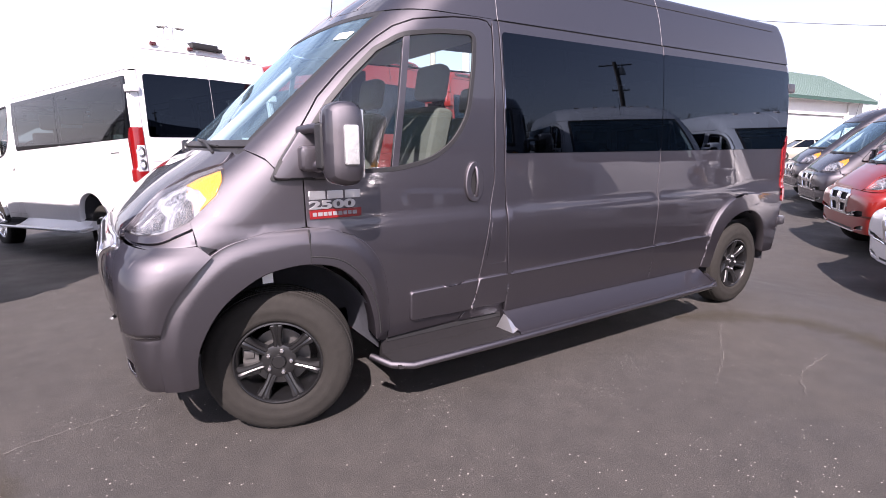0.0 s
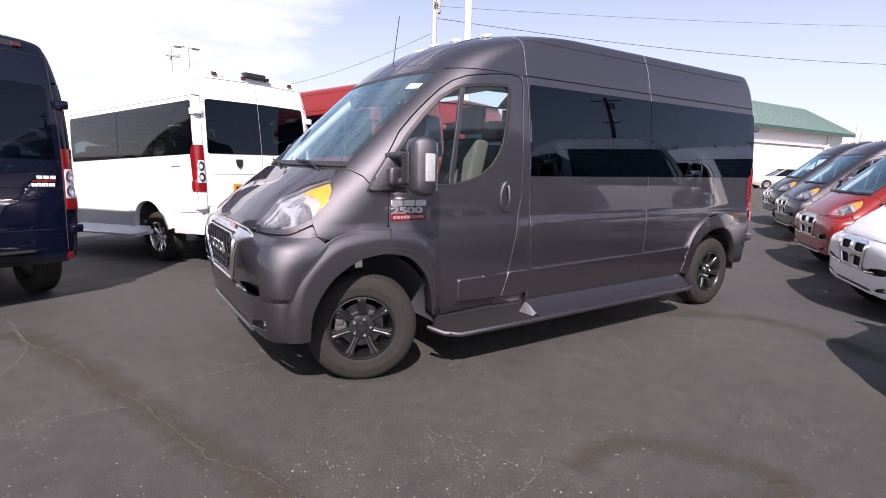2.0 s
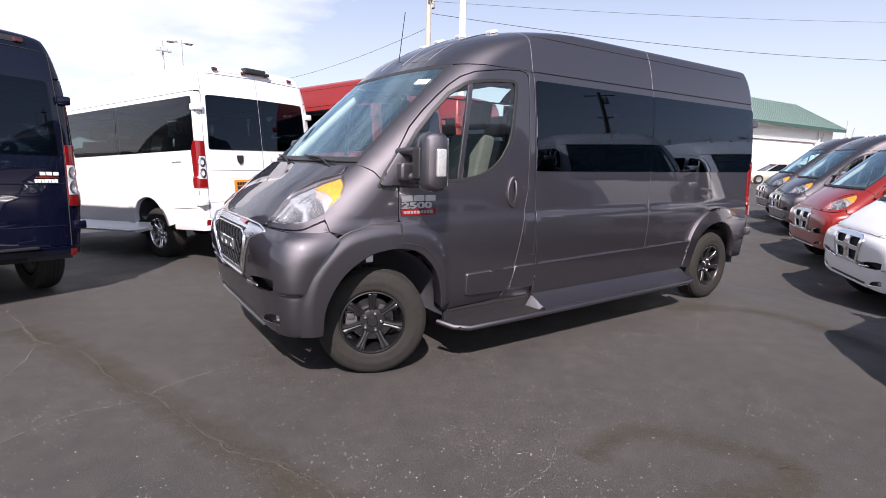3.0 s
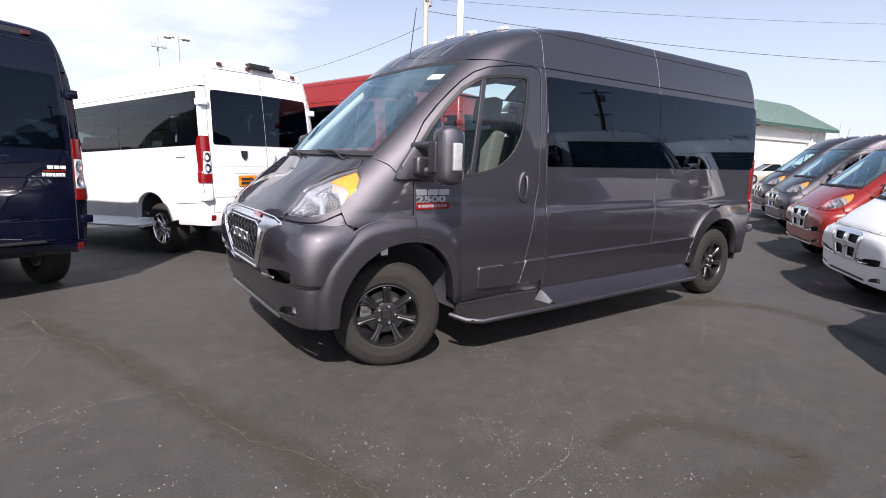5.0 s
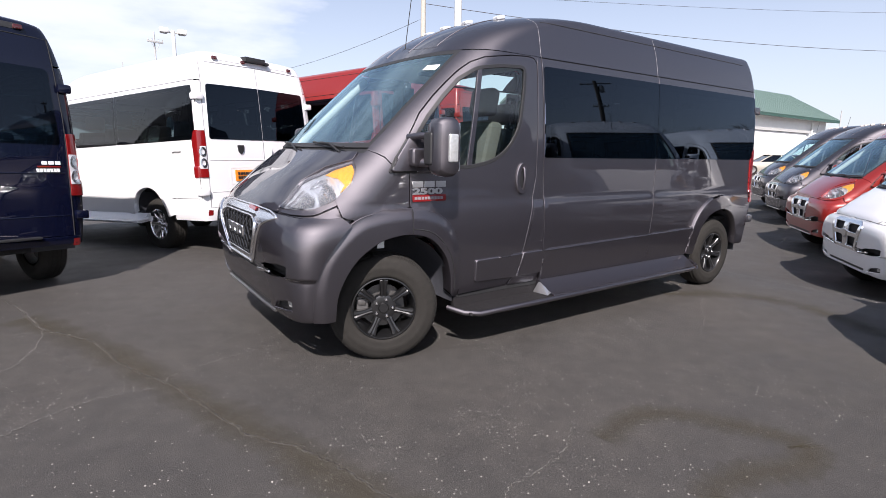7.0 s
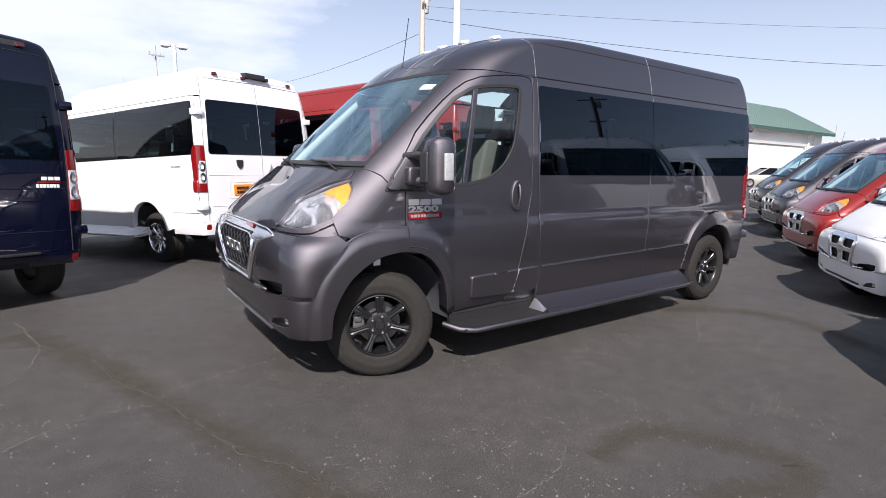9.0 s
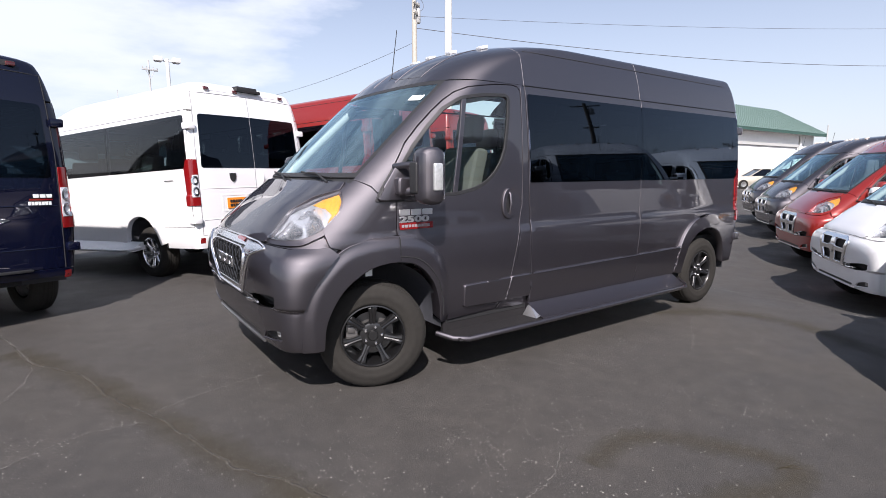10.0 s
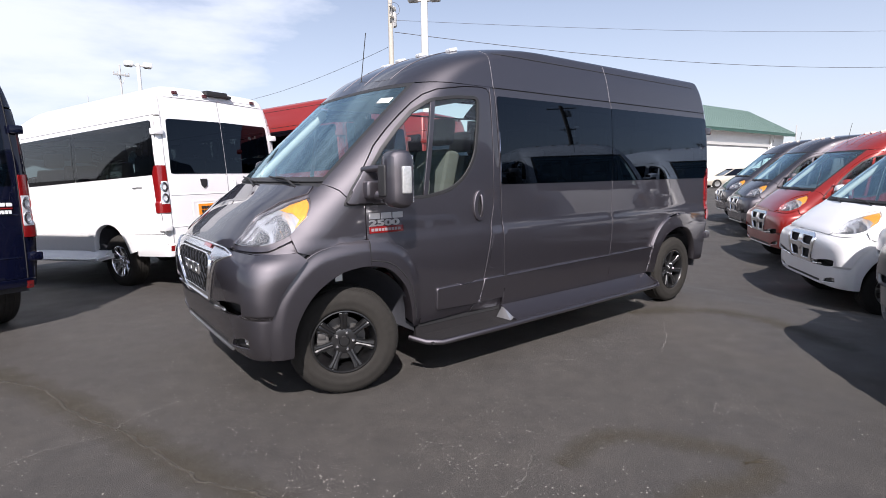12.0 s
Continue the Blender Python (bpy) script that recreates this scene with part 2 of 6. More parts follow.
def rounded(poly, r, n=4):
    """The polygon with its corners rounded; r is one radius or one for each corner."""
    out = []
    rs = r if isinstance(r, (list, tuple)) else [r] * len(poly)
    for k, p in enumerate(poly):
        a, b, c = Vector(poly[k - 1]), Vector(p), Vector(poly[(k + 1) % len(poly)])
        rr = min(rs[k], 0.45 * (a - b).length, 0.45 * (c - b).length)
        if rr < 1e-4:
            out.append(tuple(b))
            continue
        s, e = b + (a - b).normalized() * rr, b + (c - b).normalized() * rr
        for i in range(n + 1):
            t = i / n
            out.append(tuple((1 - t) ** 2 * s + 2 * t * (1 - t) * b + t * t * e))
    return out


def spline(pts, n=6):
    """A smooth open line through the points."""
    out = []
    P = [Vector(p) for p in pts]
    for k in range(len(P) - 1):
        a, b, c, d = P[max(k - 1, 0)], P[k], P[k + 1], P[min(k + 2, len(P) - 1)]
        for i in range(n):
            t = i / n
            out.append(tuple(0.5 * (2 * b + (c - a) * t + (2 * a - 5 * b + 4 * c - d) * t * t + (3 * b - a - 3 * c + d) * t ** 3)))
    return out + [tuple(P[-1])]


def shrink(poly, d):
    """The polygon drawn in by d."""
    area = sum(a[0] * b[1] - b[0] * a[1] for a, b in zip(poly, poly[1:] + poly[:1]))
    sg, out = (1 if area > 0 else -1), []
    for k, p in enumerate(poly):
        a, b, c = Vector(poly[k - 1]), Vector(p), Vector(poly[(k + 1) % len(poly)])
        n1, n2 = (b - a), (c - b)
        n1, n2 = Vector((-n1.y, n1.x)).normalized(), Vector((-n2.y, n2.x)).normalized()
        n = n1 + n2
        n = n / max(0.4, n.length_squared / 2) if n.length > 1e-6 else n1
        out.append(tuple(b + sg * d * n))
    return out


# ---- the van's outer skin ----
HALF = [(0.20, 0.90), (0.32, 0.955), (0.42, 0.978), (0.60, 0.999), (0.75, 1.009), (0.90, 1.0145), (1.008, 1.011), (1.018, 1.0085), (1.031, 0.998), (1.06, 0.9935), (1.36, 0.989), (1.47, 0.9875), (1.60, 0.984), (1.70, 0.9793), (1.80, 0.9730), (1.90, 0.9655), (2.05, 0.951), (2.12, 0.936), (2.25, 0.907), (2.34, 0.880), (2.40, 0.855), (2.44, 0.836), (2.47, 0.775), (2.492, 0.655), (2.507, 0.46), (2.516, 0.25), (2.52, 0.04)]
NOSE = [(0.20, -0.585), (0.32, -0.635), (0.42, -0.655), (0.55, -0.664), (0.66, -0.666), (0.80, -0.668), (0.90, -0.668), (0.97, -0.663), (1.04, -0.645), (1.15, -0.55), (1.27, -0.41), (1.38, -0.255), (1.43, -0.19), (1.50, -0.115), (1.80, 0.21), (2.13, 0.57), (2.20, 0.65), (2.30, 0.79), (2.40, 1.00), (2.46, 1.24), (2.50, 1.60), (2.515, 2.0), (2.52, 2.4)]
REACH = [(0.20, 0.21), (0.45, 0.21), (0.70, 0.225), (0.90, 0.32), (1.00, 0.45), (1.15, 0.55), (1.30, 0.50), (1.45, 0.40), (1.80, 0.38), (2.13, 0.42), (2.30, 0.50), (2.45, 0.75), (2.52, 0.9)]
POWER = [(0.20, 5.0), (0.70, 5.0), (0.90, 4.1), (1.05, 3.1), (1.20, 2.8), (1.45, 2.8), (2.10, 2.8), (2.52, 2.3)]
TAIL = [(0.20, 4.66), (0.50, 4.715), (1.20, 4.72), (2.00, 4.69), (2.30, 4.66), (2.40, 4.645), (2.45, 4.625), (2.48, 4.59), (2.505, 4.50), (2.52, 4.2)]
TAILR = [(0.2, 0.16), (2.3, 0.16), (2.46, 0.18), (2.52, 0.35)]


def curve_of(table):
    """A smooth table lookup (monotone cubic)."""
    zs, vs = np.array(table, float).T
    h, d = np.diff(zs), np.diff(vs) / np.diff(zs)
    m = np.r_[d[0], [0 if a * b <= 0 else 2 * a * b / (a + b) for a, b in zip(d, d[1:])], d[-1]]

    def f(z):
        k = min(max(int(np.searchsorted(zs, z)) - 1, 0), len(h) - 1)
        t = min(max((z - zs[k]) / h[k], 0), 1)
        return ((2 * t ** 3 - 3 * t * t + 1) * vs[k] + (t ** 3 - 2 * t * t + t) * h[k] * m[k] + (3 * t * t - 2 * t ** 3) * vs[k + 1] + (t ** 3 - t * t) * h[k] * m[k + 1])
    return f


half, nose, reach, power, tail, tailr = (curve_of(t) for t in (HALF, NOSE, REACH, POWER, TAIL, TAILR))


def on_side(x, z):
    """The left flank over (x, z)."""
    w, xf, rx, n = half(z), nose(z), reach(z), power(z)
    y = w
    if x < xf + rx:
        u = min(1.0, max(0.0, 1 - (x - xf) / rx))
        y = w * max(0.0, 1 - u ** n) ** (1 / n)
    xr, rr = tail(z), tailr(z)
    if x > xr - rr:
        u = min(1.0, (x - xr + rr) / rr)
        y = min(y, w * max(0.0, 1 - u ** 7) ** (1 / 7))
    return Vector((x, -y, z))


def on_front(y, z):
    """The front over (y, z)."""
    w, n = half(z), power(z)
    v = min(1.0, abs(y) / w)
    return Vector((nose(z) + reach(z) * (1 - max(0.0, 1 - v ** n) ** (1 / n)), y, z))


def on_rear(y, z):
    w = half(z)
    v = min(1.0, abs(y) / w)
    return Vector((tail(z) - tailr(z) * (1 - max(0.0, 1 - v ** 7) ** (1 / 7)), y, z))


def skin_normal(f, a, b, e=0.004):
    n = (f(a + e, b) - f(a - e, b)).cross(f(a, b + e) - f(a, b - e))
    return n.normalized() if n.length > 1e-9 else Vector((0, 0, 1))


def panel(f, outline, step=0.05, thick=0.02, offset=0.0, gap=0.003, holes=(), bulge=None, flip=False, lip=0.004):
    """A sheet cut to an outline on a skin f, with turned-in edges. bulge(a, b) lifts it along the normal."""
    outline = dense(shrink(list(outline), gap) if gap else list(outline), step)
    holes = [dense(list(h), step) for h in holes]
    loops = [outline] + holes
    pts, edges = [], []
    for lp in loops:
        k = len(pts)
        pts += lp
        edges += [(k + i, k + (i + 1) % len(lp)) for i in range(len(lp))]
    a0, b0 = np.min(outline, 0)
    a1, b1 = np.max(outline, 0)
    ga, gb = np.meshgrid(np.arange(a0 + step * 0.5, a1, step), np.arange(b0 + step * 0.5, b1, step))
    g = np.c_[ga.ravel(), gb.ravel()]
    if len(g):
        ok = inside(g, outline)
        for h in holes:
            ok &= ~inside(g, h)
        g = g[ok]
        ring = np.array(pts)
        if len(g):
            g = g[np.min(np.hypot(g[:, None, 0] - ring[None, :, 0], g[:, None, 1] - ring[None, :, 1]), 1) > step * 0.45]
    allp = [Vector(p) for p in pts] + [Vector(p) for p in g]

    vs, _, fs, *_ = geometry.delaunay_2d_cdt(allp, edges, [], 0, 1e-7)
    cen = np.array([np.mean([vs[i][:] for i in t], 0) for t in fs])
    ok = inside(cen, outline)
    for h in holes:
        ok &= ~inside(cen, h)
    faces = [t for t, k in zip(fs, ok) if k]
    nrm = [skin_normal(f, *p) for p in vs]
    top = [f(*p) for p in vs]
    # normals look outwards
    mid = sum(top, Vector()) / len(top)
    out = Vector((0, mid.y, 0)) if f is on_side else Vector((1, 0, 0)) if f is on_rear else Vector((-1, 0, 0.3))
    sg = 1 if sum(n.dot(out) for n in nrm) >= 0 else -1
    nrm = [n * sg for n in nrm]
    pos = [t + n * (offset + (bulge(*p) if bulge else 0)) for t, n, p in zip(top, nrm, vs)]
    if bulge:
        e = 0.004
        raised = lambda a, b: f(a, b) + skin_normal(f, a, b) * sg * bulge(a, b)
        nb = [skin_normal(raised, *p, e) for p in vs]
        nrm = [n * (1 if n.dot(o) >= 0 else -1) for n, o in zip(nb, nrm)]
    verts = [tuple(p) for p in pos]
    cnt = {}
    tris = []
    for t in faces:
        a, b, c = (pos[i] for i in t[:3])
        t = list(t)
        if (b - a).cross(c - a).dot(nrm[t[0]]) < 0:
            t.reverse()
        tris.append(t)
        for i in range(len(t)):
            cnt.setdefault(frozenset((t[i], t[(i + 1) % len(t)])), []).append((t[i], t[(i + 1) % len(t)]))
    border = [v[0] for v in cnt.values() if len(v) == 1]
    normals = [tuple(n) for n in nrm]
    cen2 = {}
    for a, b in border:           # outward direction along the sheet at its edge
        d = (pos[b] - pos[a]).cross(nrm[a])
        if d.length > 1e-9:
            d.normalize()
        for k in (a, b):
            cen2[k] = cen2.get(k, Vector()) + d
    r1, r2 = {}, {}
    for k, d in cen2.items():
        d = d.normalized() if d.length > 1e-6 else d
        r1[k] = len(verts)
        verts.append(tuple(pos[k] + d * lip * 0.6 - nrm[k] * lip * 0.6))
        normals.append(tuple((d + nrm[k] * 0.4).normalized()))
        r2[k] = len(verts)
        verts.append(tuple(pos[k] + d * lip * 0.6 - nrm[k] * max(thick, lip)))
        normals.append(tuple(d))
    for a, b in border:
        tris.append([b, a, r1[a], r1[b]])
        tris.append([r1[b], r1[a], r2[a], r2[b]])
    me = bpy.data.meshes.new("panel")
    me.from_pydata(verts, [], tris)
    for p in me.polygons:
        p.use_smooth = True
    me.normals_split_custom_set_from_vertices(normals)
    return me


def mirrored(me):
    """The same sheet on the van's other side."""
    m2 = me.copy()
    co = np.empty(len(m2.vertices) * 3)
    m2.vertices.foreach_get("co", co)
    custom = me.has_custom_normals
    nr = [tuple(n.vector) for n in me.corner_normals]
    vn = {}
    for lp, n in zip(me.loops, nr):
        vn[lp.vertex_index] = (n[0], -n[1], n[2])
    co[1::3] *= -1
    verts = co.reshape(-1, 3).tolist()
    faces = [list(p.vertices)[::-1] for p in me.polygons]
    bpy.data.meshes.remove(m2)
    m3 = bpy.data.meshes.new("panel")
    m3.from_pydata(verts, [], faces)
    for p, q in zip(m3.polygons, me.polygons):
        p.use_smooth = q.use_smooth
    if custom:
        m3.normals_split_custom_set_from_vertices([vn.get(i, (0, 0, 1)) for i in range(len(verts))])
    else:
        m3.set_sharp_from_angle(angle=0.6)
    return m3


# ---- the van, as a kit of shared parts ----
STORE = {}


def stored(key, make):
    """Builds a mesh once and keeps it for the other vans."""
    if key not in STORE:
        data = make()
        if isinstance(data, bmesh.types.BMesh):
            me = bpy.data.meshes.new(key)
            data.to_mesh(me)
            data.free()
            data = me
        data.name = key
        STORE[key] = data
    return STORE[key]


def both(name, make, mat, parent, label=""):
    """The same part on the left and the right side."""
    left = stored(name + "_l", make)
    right = stored(name + "_r", lambda: mirrored(left))
    name = name.removesuffix("_b")
    return part(name, left, mat, parent, label), part(name, right, mat, parent, label)


def edge_x(z, v=0.84):
    return on_front(v * half(z), z).x


def roll_off(outer, width, h):
    """A swelling that starts at an outer line and is full at a distance from it."""
    line = np.array(outer)

    def f(a, b):
        p, q = line[:-1], line[1:]
        s = np.clip(((a - p[:, 0]) * (q - p)[:, 0] + (b - p[:, 1]) * (q - p)[:, 1]) / np.sum((q - p) ** 2, 1), 0, 1)
        d = float(np.min(np.hypot(p[:, 0] + s * (q - p)[:, 0] - a, p[:, 1] + s * (q - p)[:, 1] - b)))
        t = min(d / width, 1.0)
        return h * t * t * (3 - 2 * t)
    return f


FLARE_OUT = spline([(-0.525, 0.36), (-0.535, 0.57), (-0.475, 0.77), (-0.30, 0.952), (-0.12, 1.015), (0.128, 1.032), (0.34, 0.985), (0.465, 0.88), (0.53, 0.72), (0.555, 0.44)], 5)
FLARE_IN = spline([(-0.40, 0.36), (-0.385, 0.54), (-0.285, 0.715), (-0.135, 0.825), (-0.015, 0.862), (0.135, 0.868), (0.28, 0.825), (0.40, 0.70), (0.455, 0.55), (0.475, 0.41)], 5)
REAR_OUT = spline([(3.44, 0.42), (3.49, 0.66), (3.60, 0.84), (3.78, 0.95), (4.02, 0.985), (4.24, 0.955), (4.40, 0.86), (4.475, 0.72), (4.515, 0.56), (4.525, 0.44)], 5)
REAR_IN = spline([(3.56, 0.40), (3.60, 0.60), (3.70, 0.75), (3.86, 0.83), (4.04, 0.85), (4.20, 0.80), (4.305, 0.70), (4.375, 0.57), (4.40, 0.44)], 5)
DOOR_TOP = [(0.130, 1.49), (0.234, 1.642), (0.345, 1.757), (0.461, 1.863), (0.56, 1.945), (0.65, 2.005), (0.757, 2.045), (1.0, 2.083), (1.167, 2.093), (1.225, 2.085), (1.25, 2.05)]
DOOR_BACK = [(1.258, 1.6), (1.258, 1.22), (1.216, 1.01), (1.153, 0.70), (1.133, 0.62), (1.09, 0.50), (1.05, 0.44), (0.98, 0.405)]
CAB_GLASS = rounded([(0.30, 1.285), (0.17, 1.475), (0.282, 1.625), (0.405, 1.757), (0.537, 1.88), (0.686, 1.965), (0.90, 2.00), (1.13, 2.012), (1.118, 1.85), (1.072, 1.576), (0.974, 1.432), (0.835, 1.342), (0.641, 1.302)], [0.01, 0.03, 0, 0, 0, 0.05, 0.05, 0.05, 0.05, 0.1, 0.08, 0.08, 0.05])
HEADLAMP = rounded([(-0.615, 1.036), (-0.55, 1.10), (-0.485, 1.165), (-0.44, 1.205), (-0.30, 1.286), (-0.185, 1.332), (-0.20, 1.27), (-0.238, 1.20), (-0.36, 1.098), (-0.485, 1.047), (-0.56, 1.036)], [0.02, 0.03, 0.03, 0.03, 0.03, 0.02, 0.03, 0.05, 0.05, 0.05, 0.03])
LAMP_AMBER = [(-0.352, 1.243), (-0.29, 1.281), (-0.202, 1.318), (-0.211, 1.27), (-0.246, 1.207), (-0.322, 1.142), (-0.288, 1.192), (-0.305, 1.226)]


def tyre_bm():
    bm = lathe([(0.208, -0.085), (0.212, -0.100), (0.222, -0.108), (0.236, -0.1135), (0.241, -0.1125), (0.262, -0.119), (0.286, -0.1205), (0.290, -0.1185), (0.310, -0.1165), (0.332, -0.108), (0.346, -0.094), (0.354, -0.075), (0.356, 0.0), (0.354, 0.075), (0.346, 0.094), (0.310, 0.117), (0.24, 0.112), (0.208, 0.09)], 64)
    return bm


def tread_bm():
    """Ribs and shoulder lugs of the tread."""
    bm = None
    for y in (-0.055, -0.018, 0.018, 0.055):
        bm = lathe([(0.350, y - 0.013), (0.3592, y - 0.011), (0.3592, y + 0.011), (0.350, y + 0.013)], 56, bm=bm)
    one = box(-0.0085, 0.0085, -0.0955, -0.070, 0.338, 0.3495, 0.003, 1)
    me = bpy.data.meshes.new("lug")
    one.to_mesh(me)
    one.free()
    for k in range(64):
        n = len(bm.verts)
        bm.from_mesh(me)
        bm.verts.ensure_lookup_table()
        bmesh.ops.transform(bm, matrix=Matrix.Rotation(2 * math.pi * k / 64, 4, "Y"), verts=bm.verts[n:])
    return bm


def rim_bm(spokes, wide, deep):
    """Barrel with a rolled lip, and spokes that widen into rounded pads at the lip."""
    bm = lathe([(0.213, -0.096), (0.211, -0.105), (0.204, -0.107), (0.199, -0.101), (0.196, -0.088), (0.187, -0.05), (0.178, 0.06), (0.19, 0.09)], 56)
    for k in range(spokes):
        b = bmesh.new()
        rings = []
        for r, w, y in ((0.045, wide * 0.95, -0.066), (0.075, wide * 0.72, -0.074), (0.11, wide * 0.60, -0.082), (0.145, wide * 0.64, -0.090), (0.172, wide * 0.86, -0.097), (0.190, wide * 1.0, -0.100), (0.201, wide * 0.80, -0.096)):
            rings.append([b.verts.new((sx * w, y + dy, r)) for sx, dy in ((-0.5, deep), (-0.5, 0.010), (-0.40, 0.002), (-0.16, 0.0), (0.0, 0.005), (0.16, 0.0), (0.40, 0.002), (0.5, 0.010), (0.5, deep))])
        for p, q in zip(rings, rings[1:]):
            for i in range(8):
                b.faces.new((p[i], p[i + 1], q[i + 1], q[i]))
        b.faces.new(rings[-1])
        bmesh.ops.recalc_face_normals(b, faces=b.faces[:])
        smooth(b, 28)
        b.transform(Matrix.Rotation(2 * math.pi * k / spokes, 4, "Y"))
        bm = join(bm, b)
    return bm


def hub_bm():
    bm = lathe([(0.0001, -0.088), (0.030, -0.088), (0.034, -0.084), (0.036, -0.075), (0.070, -0.076), (0.084, -0.070), (0.088, -0.03)], 32)
    return bm


def lug_bm():
    return lathe([(0.0001, -0.090), (0.008, -0.089), (0.011, -0.086), (0.011, -0.066)], 6)


def brake_bm():
    return lathe([(0.06, 0.0), (0.145, 0.0), (0.145, 0.022), (0.06, 0.022)], 40)


def caliper_bm():
    bm = box(-0.175, -0.095, -0.045, 0.05, -0.075, 0.075, 0.014)
    for z in (-0.04, 0.04):
        bm = join(bm, box(-0.165, -0.115, -0.058, -0.04, z - 0.022, z + 0.022, 0.008))
    return bm


def wheel(parent, x, side, style, steer=0, lift=0.0, out=0.0):
    y = (0.838 + out) * side
    m = pose(x, y, 0.362 - lift, 0, 0, (0 if side < 0 else 180) + (steer if x < 1 else 0)) @ Matrix.Diagonal((1.02, 1, 1.012, 1))
    t = part("wheel", stored("tyre", tyre_bm), RUBBER, parent, m=m)
    t["label"] = "black rubber tyre with a road tread"
    if style == "black":
        part("rim", stored("rim7", lambda: rim_bm(7, 0.068, 0.050)), BLACKRIM, t, "gloss black seven-spoke alloy rim")
        part("hub", stored("hub", hub_bm), BLACKRIM, t)
    else:
        part("rim", stored("rim8", lambda: rim_bm(8, 0.075, 0.03)), CHROME if style == "chrome" else STEEL, t, "bright spoked rim")
        part("hub", stored("hub", hub_bm), CHROME if style == "chrome" else STEEL, t)
    for k in range(5):
        a = 2 * math.pi * k / 5 + 0.3
        part("lug_nut", stored("lug_nut", lug_bm), CHROME, t, m=pose(0.058 * math.sin(a), 0, 0.058 * math.cos(a)))
    part("tread", stored("tread", tread_bm), RUBBER, t)["kind"] = "stuff"
    part("brake", stored("brake", brake_bm), DISC, t, "steel brake disc")
    part("caliper", stored("caliper", caliper_bm), DISC, t, "dull cast brake caliper")


def well_bm(x):
    bm = bmesh.new()
    prof, n = [], 22
    for y in (-0.975, -0.55):
        prof.append([bm.verts.new((x + 0.455 * math.cos(a), y, 0.36 + 0.50 * math.sin(a))) for a in (math.pi * (i / n * 1.02 - 0.01) for i in range(n + 1))])
    for i in range(n):
        bm.faces.new((prof[0][i], prof[0][i + 1], prof[1][i + 1], prof[1][i]))
    bm.faces.new(prof[1])
    return smooth(bm, 60)


def roof_mesh(z0=2.105, doorway=False):
    """The roof from the seam above the doors up to its crown."""
    zs = list(np.linspace(z0, 2.34, 8)) + [2.37, 2.40, 2.42, 2.44, 2.458, 2.475, 2.488, 2.50, 2.509, 2.515, 2.518, 2.52]
    rows = []
    for z in zs:
        w, xf, rx, n, xr, rr = half(z), nose(z), reach(z), power(z), tail(z), tailr(z)
        line = []
        for k in range(25):
            a = math.pi / 2 * k / 24
            r = 1 / ((math.cos(a) ** n + math.sin(a) ** n) ** (1 / n))
            line.append((xf + rx * (1 - r * math.cos(a)), -w * r * math.sin(a)))
        for k in range(1, 40):
            line.append((xf + rx + (xr - rr - xf - rx) * k / 40, -w))
        for k in range(15):
            a = math.pi / 2 * (1 - k / 14)
            r = 1 / ((math.cos(a) ** 7 + math.sin(a) ** 7) ** (1 / 7))
            line.append((xr - rr * (1 - r * math.cos(a)), -w * r * math.sin(a)))
        line = line + [(x, -y) for x, y in line[-2:0:-1]]
        rows.append([(x, y, z) for x, y in line])
    bm = bmesh.new()
    rings = [[bm.verts.new(p) for p in r] for r in rows]
    n = len(rings[0])
    # the columns over the open sliding door
    over = [i for i, v in enumerate(rings[4]) if v.co.y > 0.7 and 1.36 < v.co.x < 2.74]
    open_from, open_to = min(over), max(over)
    for p, q in zip(rings, rings[1:]):
        for i in range(n):
            if doorway and open_from <= i < open_to and q[i].co.z < 2.30:
                continue
            bm.faces.new((p[i], p[(i + 1) % n], q[(i + 1) % n], q[i]))
    bm.faces.new(rings[-1])
    bmesh.ops.recalc_face_normals(bm, faces=bm.faces[:])
    for f in bm.faces:
        f.smooth = True
    return bm


BELLY = spline([(0.28, -0.04), (0.335, -0.012), (0.37, 0.0), (0.42, 0.004), (0.50, 0.006), (0.60, 0.007), (0.626, 0.007), (0.638, 0.028), (0.655, 0.032), (0.75, 0.038), (0.84, 0.044), (0.89, 0.042), (0.935, 0.033), (0.968, 0.018), (0.992, 0.005), (1.02, 0.0), (1.2, 0.0)], 6)
BELLY_Z, BELLY_H = [b[0] for b in BELLY], [b[1] for b in BELLY]


def belly(a, b):
    """How far the bumper stands out of the skin at height b."""
    return float(np.interp(b, BELLY_Z, BELLY_H))


def bumper_face(y, z):
    p = on_front(y, z)
    return p + skin_normal(on_front, y, z) * (belly(y, z) * (1 if skin_normal(on_front, y, z).x < 0 else -1))


def upright(a, b):
    """How far a bonded side pane stands off the flank at height b; its own curve is the stronger."""
    u = b - 1.70
    return 0.9818 - 0.050 * u - 0.085 * u * u - half(b)


def grid_bars():
    """Black honeycomb-like bars of the grille."""
    bm = None
    for k in range(-9, 10):
        for s in (-1, 1):
            pts = []
            for i in range(9):
                z = 0.70 + 0.27 * i / 8
                y = k * 0.085 + s * (z - 0.83) * 0.8
                if abs(y) < 0.29 + (z - 0.69) * 0.8 and abs(y) < 0.42:
                    pts.append(bumper_face(y, z) + Vector((-0.010, 0, 0)))
            if len(pts) > 2:
                bm = tube(pts, 0.007, 5, bm)
    return bm


